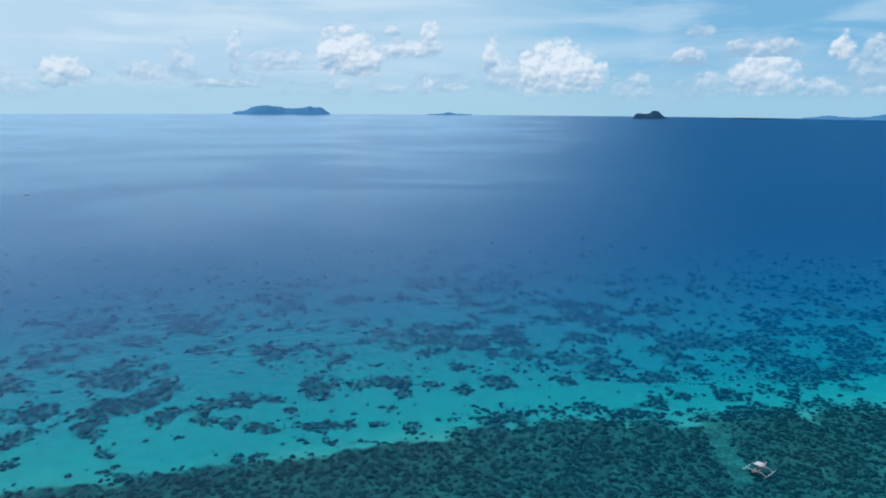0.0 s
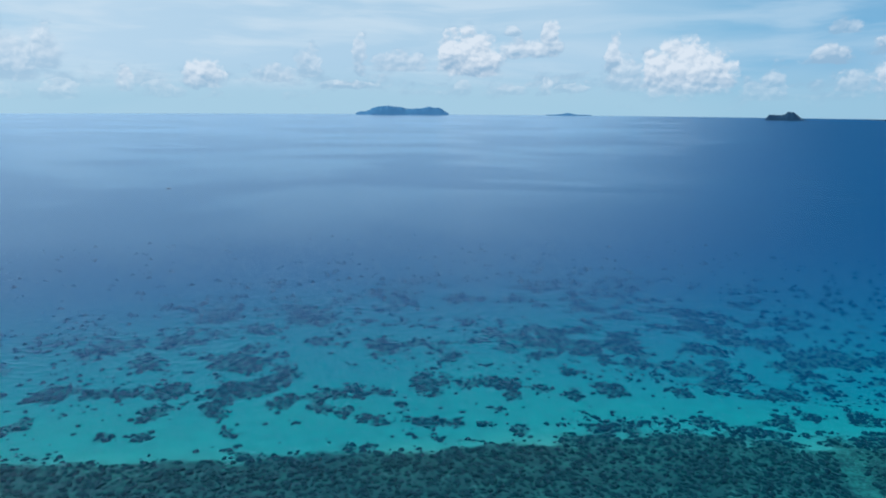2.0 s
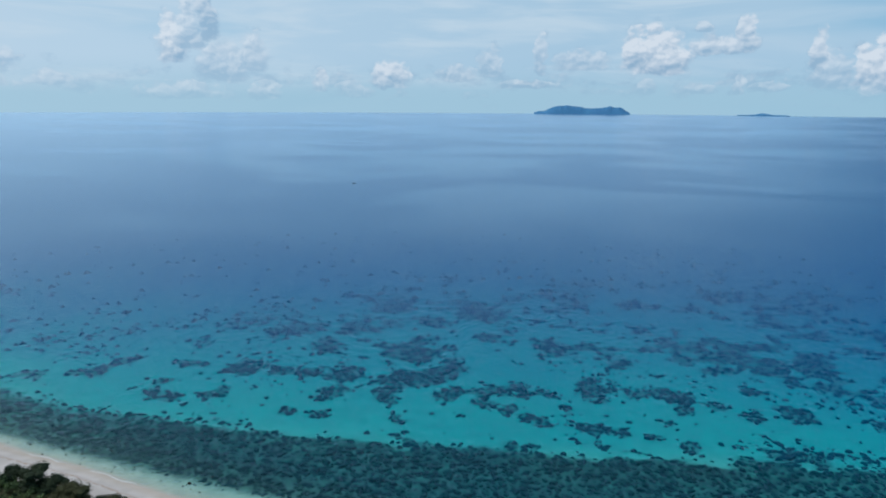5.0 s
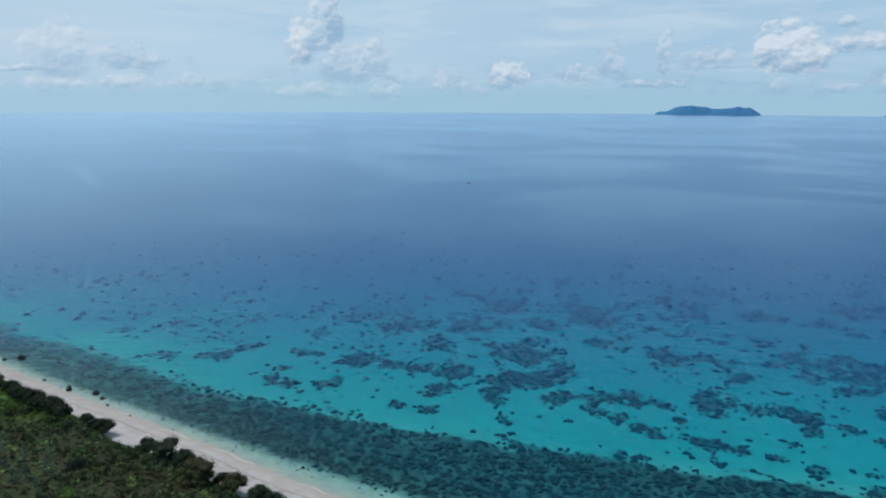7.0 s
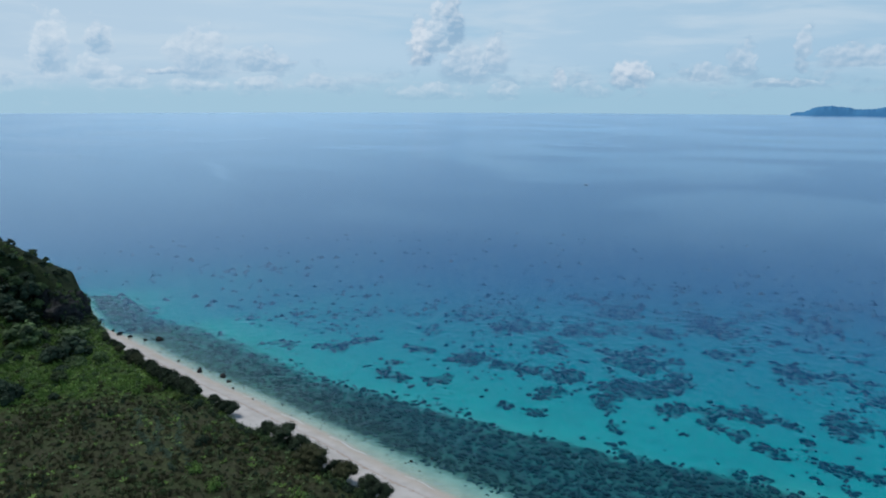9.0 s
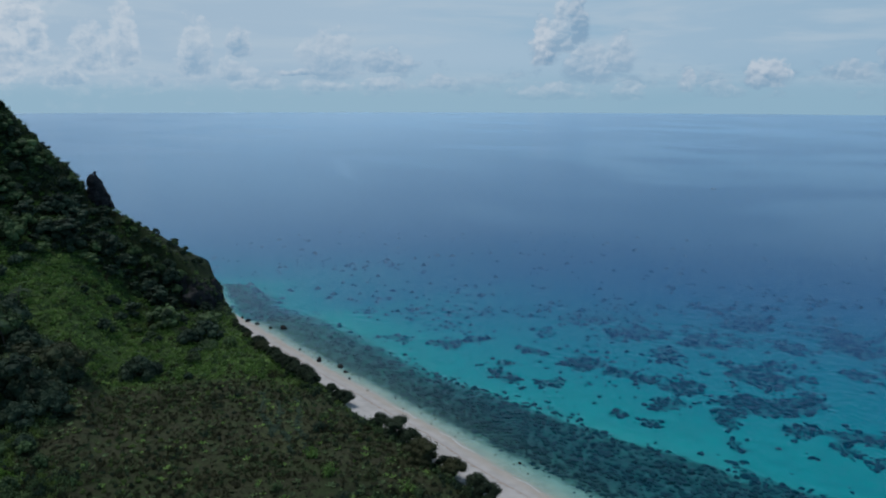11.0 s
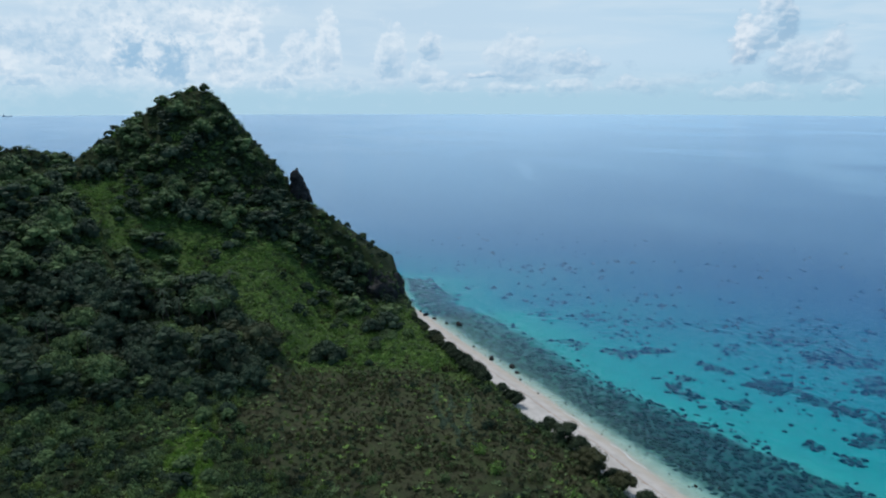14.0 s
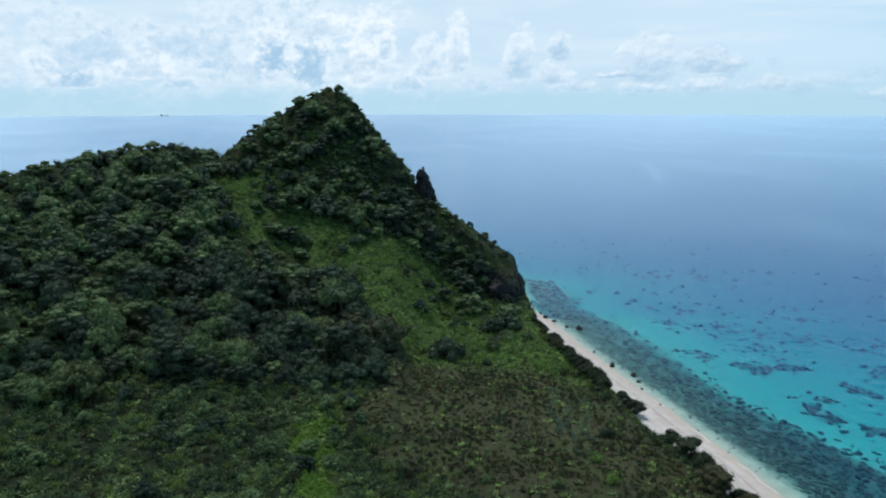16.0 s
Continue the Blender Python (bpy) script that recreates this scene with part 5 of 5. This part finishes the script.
    kind = rng.choice(5, len(x), p=[0.36, 0.2, 0.22, 0.14, 0.08])
    grove = ((az > 82) & (az < 97) & (r < 245)) | (az < 81)
    kind = np.where(grove, rng.choice(5, len(x), p=[0.14, 0.4, 0.1, 0.3, 0.06]), kind)
    order = np.argsort(r)
    for i in order[:260]:
        palm = 82 < az[i] < 97 and 178 < r[i] < 240 and rng.random() < 0.14
        if palm:
            plant(PALMS[int(rng.integers(0, 3))], x[i], y[i], rng.uniform(0.95, 1.3), rng.uniform(0, 360))
        else:
            plant(TREES[kind[i]][0], x[i], y[i], size[i], rng.uniform(0, 360), sink=1.6 if az[i] < 77 or beyond[i] > -6 else 0.5)
    rest = order[260:]
    for k, mat, look_ in ((0, LEAF, "green"), (1, LEAF_DARK, "dark green"), (2, LEAF, "layered green"), (3, LEAF_DARK, "dark layered"), (4, LEAF_PALE, "pale grey-green")):
        m = rest[kind[rest] == k]
        scatter("wood", [TREES[k][1]], x[m], y[m], size[m], mat, "dense wood of " + look_ + " crowns on the steep hill", "wood", 90 + k, 0.35)

    # shrubs: dense in front, sparse on the dry field
    x, y = places(60000, 40, 113, 98, 330)
    dryness, vine, wood = zones(x, y)
    az, r = np.degrees(np.arctan2(-x, y)) % 360, np.hypot(x, y)
    clump = fbm(x, y, 12, 3, 61)
    d = inland(x, y) - sand_width(x)
    front = smooth(az, 74, 78) * (1 - smooth(r, 180, 200))
    chance = np.clip(0.22 + 0.42 * front + 2.6 * (clump - 0.45), 0.03 + 0.5 * front, 0.95) * (1 - 0.68 * dryness) * (1 - 0.1 * vine) + 0.55 * vine + 0.15 * wood + 0.5 * (crest_near(x, y)[0] < 24)
    ok = (rng.random(len(x)) < chance * (1 - 0.93 * glade(x, y))) & (d > 2) & (crest_near(x, y)[2] < 3) & (tracks(x, y) < 0.3)
    x, y, r, az, clump, dryness, vine = (a[ok] for a in (x, y, r, az, clump, dryness, vine))
    keep = thin_out(x, y, 1.45)
    x, y, r, az, clump, dryness, vine = (a[keep] for a in (x, y, r, az, clump, dryness, vine))
    size = (rng.gamma(4, 0.3, len(x)) * (0.5 + 1.5 * smooth(clump, 0.40, 0.64)) + 0.35) * (1 + 0.25 * front[ok][keep])
    size = np.minimum(size, 1.25 + 0.5 * rng.random(len(x)))
    size = np.where(vine > 0.5, size * 0.95, size) * np.where(dryness > 0.5, 0.5, 1.0) * np.where(crest_near(x, y)[2] > -9, 0.8, 1.0)
    pick = rng.random(len(x))
    bright = pick < np.where(vine > 0.4, 0.7, np.where(az > 84, 0.13, np.where(az < 70, 0.08, 0.22)))
    dry = (pick > 0.95 - 0.25 * dryness) & ~bright & (inland(x, y) - sand_width(x) > 9)
    dark = (pick > np.where(az < 70, 0.25, 0.45)) & (pick < 0.66) & ~bright & ~dry
    plain = ~(bright | dry | dark)
    # taller thickets stand out of the rest in front
    tall = (clump > 0.48) & (rng.random(len(x)) < 0.16 * front[ok][keep] * smooth(az, 80, 88)) & ~bright & ~dry
    for m, mat, look_, seed in ((tall & plain, LEAF, "green", 5), (tall & dark, LEAF_DARK, "dark green", 6)):
        scatter("thicket", [TREES[0][1], TREES[1][1]], x[m], y[m], rng.uniform(0.38, 0.75, int(m.sum())), mat, "tall rounded " + look_ + " thickets among the lower shrubs", "shrub", 100 + seed)
    for m, mat, look_, seed in ((plain, LEAF, "green", 1), (bright, LEAF_BRIGHT, "bright green", 2), (dry, LEAF_DRY, "dry brownish", 3), (dark, LEAF_DARK, "dark green", 4)):
        near, far = m & (r < 190), m & (r >= 190)
        scatter("shrubs", FINE_BUSHES, x[near], y[near], size[near], mat, "thick " + look_ + " shrubs around the old field", "shrub", 100 + seed)
        scatter("shrubs", BUSHES, x[far], y[far], size[far], mat, "thick " + look_ + " shrubs over the slope", "shrub", 140 + seed)

    # bushes that close the steep flank of the peak
    count = 520
    line = rng.uniform(78.3, 84.4, count)
    back = np.interp(line, CREST[:, 0], CREST[:, 1]) + rng.uniform(-16, 6, count)
    x, y = -np.sin(np.radians(line)) * back, np.cos(np.radians(line)) * back
    half = rng.random(count) < 0.6
    for m, mat, look_, seed in ((half, LEAF_DARK, "dark green", 8), (~half, LEAF, "green", 9)):
        scatter("shrubs", BUSHES, x[m], y[m], rng.uniform(1.0, 1.9, int(m.sum())), mat, "dense " + look_ + " shrubs on the steep flank of the peak", "shrub", 150 + seed, 0.3)

    # young growth in the glade
    x, y = places(12000, 80, 95, 100, 180)
    ok = rng.random(len(x)) < 0.55 * smooth(glade(x, y), 0.15, 0.6) * smooth(fbm(x, y, 5, 2, 46), 0.30, 0.55)
    x, y = x[ok], y[ok]
    scatter("young_growth", LOW_BUSHES, x, y, rng.uniform(0.4, 1.0, len(x)), LEAF_YOUNG, "bright green young plants in a strip among shrubs", "shrub", 130)

    # creepers and bushes that cover all but the foot of the cliff
    face = CLIFF_FACE[CLIFF_FACE[:, 2] > 3.5 + 5 * rng.random(len(CLIFF_FACE))]
    heap, pale = Heap(), Heap()
    for p in face[rng.random(len(face)) < 0.30]:
        v, f = BUSHES[int(rng.integers(0, 4))]
        (heap if rng.random() < 0.7 else pale).add(v * rng.uniform(0.7, 1.5) + p - np.array((0, 0, 0.5)), f)
    tagged(part("creepers", heap.mesh("creepers"), LEAF_DARK), "dark green bushes clinging to the cliff", "shrub", kind="stuff")
    tagged(part("creepers", pale.mesh("creepers"), LEAF), "green creepers hanging over the cliff", "shrub", kind="stuff")

    # low scrub all over the dry field
    x, y = places(28000, 40, 88, 98, 212)
    dryness, _, _ = zones(x, y)
    ok = (rng.random(len(x)) < dryness * np.clip(0.24 + 2.0 * (fbm(x, y, 8, 3, 63) - 0.46), 0.04, 0.8)) & (inland(x, y) - sand_width(x) > 2) & (tracks(x, y) < 0.4)
    x, y = x[ok], y[ok]
    size = rng.uniform(0.25, 0.75, len(x)) * (0.7 + 0.8 * fbm(x, y, 14, 2, 64))
    pick = rng.random(len(x)) + (fbm(x, y, 18, 2, 65) - 0.5) * 0.8
    for m, mat, look_, seed in ((pick < 0.2, LEAF, "green", 1), ((pick >= 0.2) & (pick < 0.84), LEAF_DRY, "dry brown", 2), (pick >= 0.84, LEAF_DARK, "dark green", 3)):
        scatter("scrub", LOW_BUSHES, x[m], y[m], size[m], mat, "low " + look_ + " scrub over the old field", "scrub", 120 + seed)

    # grass along the old tracks
    tx, ty = [], []
    for ax, ay, bx, by in TRACKS:
        u = rng.random(230)
        tx.append(ax + (bx - ax) * u + rng.normal(0, 0.4, 230))
        ty.append(ay + (by - ay) * u + rng.normal(0, 0.4, 230) + 0.8 * np.sin(u * 9))
    x, y = np.concatenate(tx), np.concatenate(ty)
    scatter("grass", TUFTS, x, y, rng.uniform(0.4, 0.8, len(x)), LEAF_PALE, "pale green grass along the old tracks", "grass", 135, 0.02)

    # weeds and grass between them
    x, y = places(20000, 40, 113, 98, 300)
    dryness, vine, wood = zones(x, y)
    d = inland(x, y) - sand_width(x)
    ok = (d > 0.6) & (wood < 0.6) & (rng.random(len(x)) < 0.75) & (crest_near(x, y)[2] < 0)
    x, y, dryness, vine = (a[ok] for a in (x, y, dryness, vine))
    young = glade(x, y)
    pick = rng.random(len(x))
    brown = pick < dryness * 0.7
    lush = (pick > 0.86 - 0.45 * vine - 0.8 * young) & ~brown
    for m, mat, look_, seed in ((brown, LEAF_DRY, "dry brown grass", 1), (lush, LEAF_BRIGHT, "bright green creepers", 2), (~brown & ~lush, LEAF, "green weeds", 3)):
        scatter("weeds", TUFTS, x[m], y[m], rng.uniform(0.6, 1.3, int(m.sum())), mat, look_ + " between the shrubs", "weeds", 110 + seed, 0.02)


grow()
for model in [t for t, _ in TREES + SHORE_TREES] + PALMS:
    for ob in (*model.children, model):
        bpy.data.objects.remove(ob)
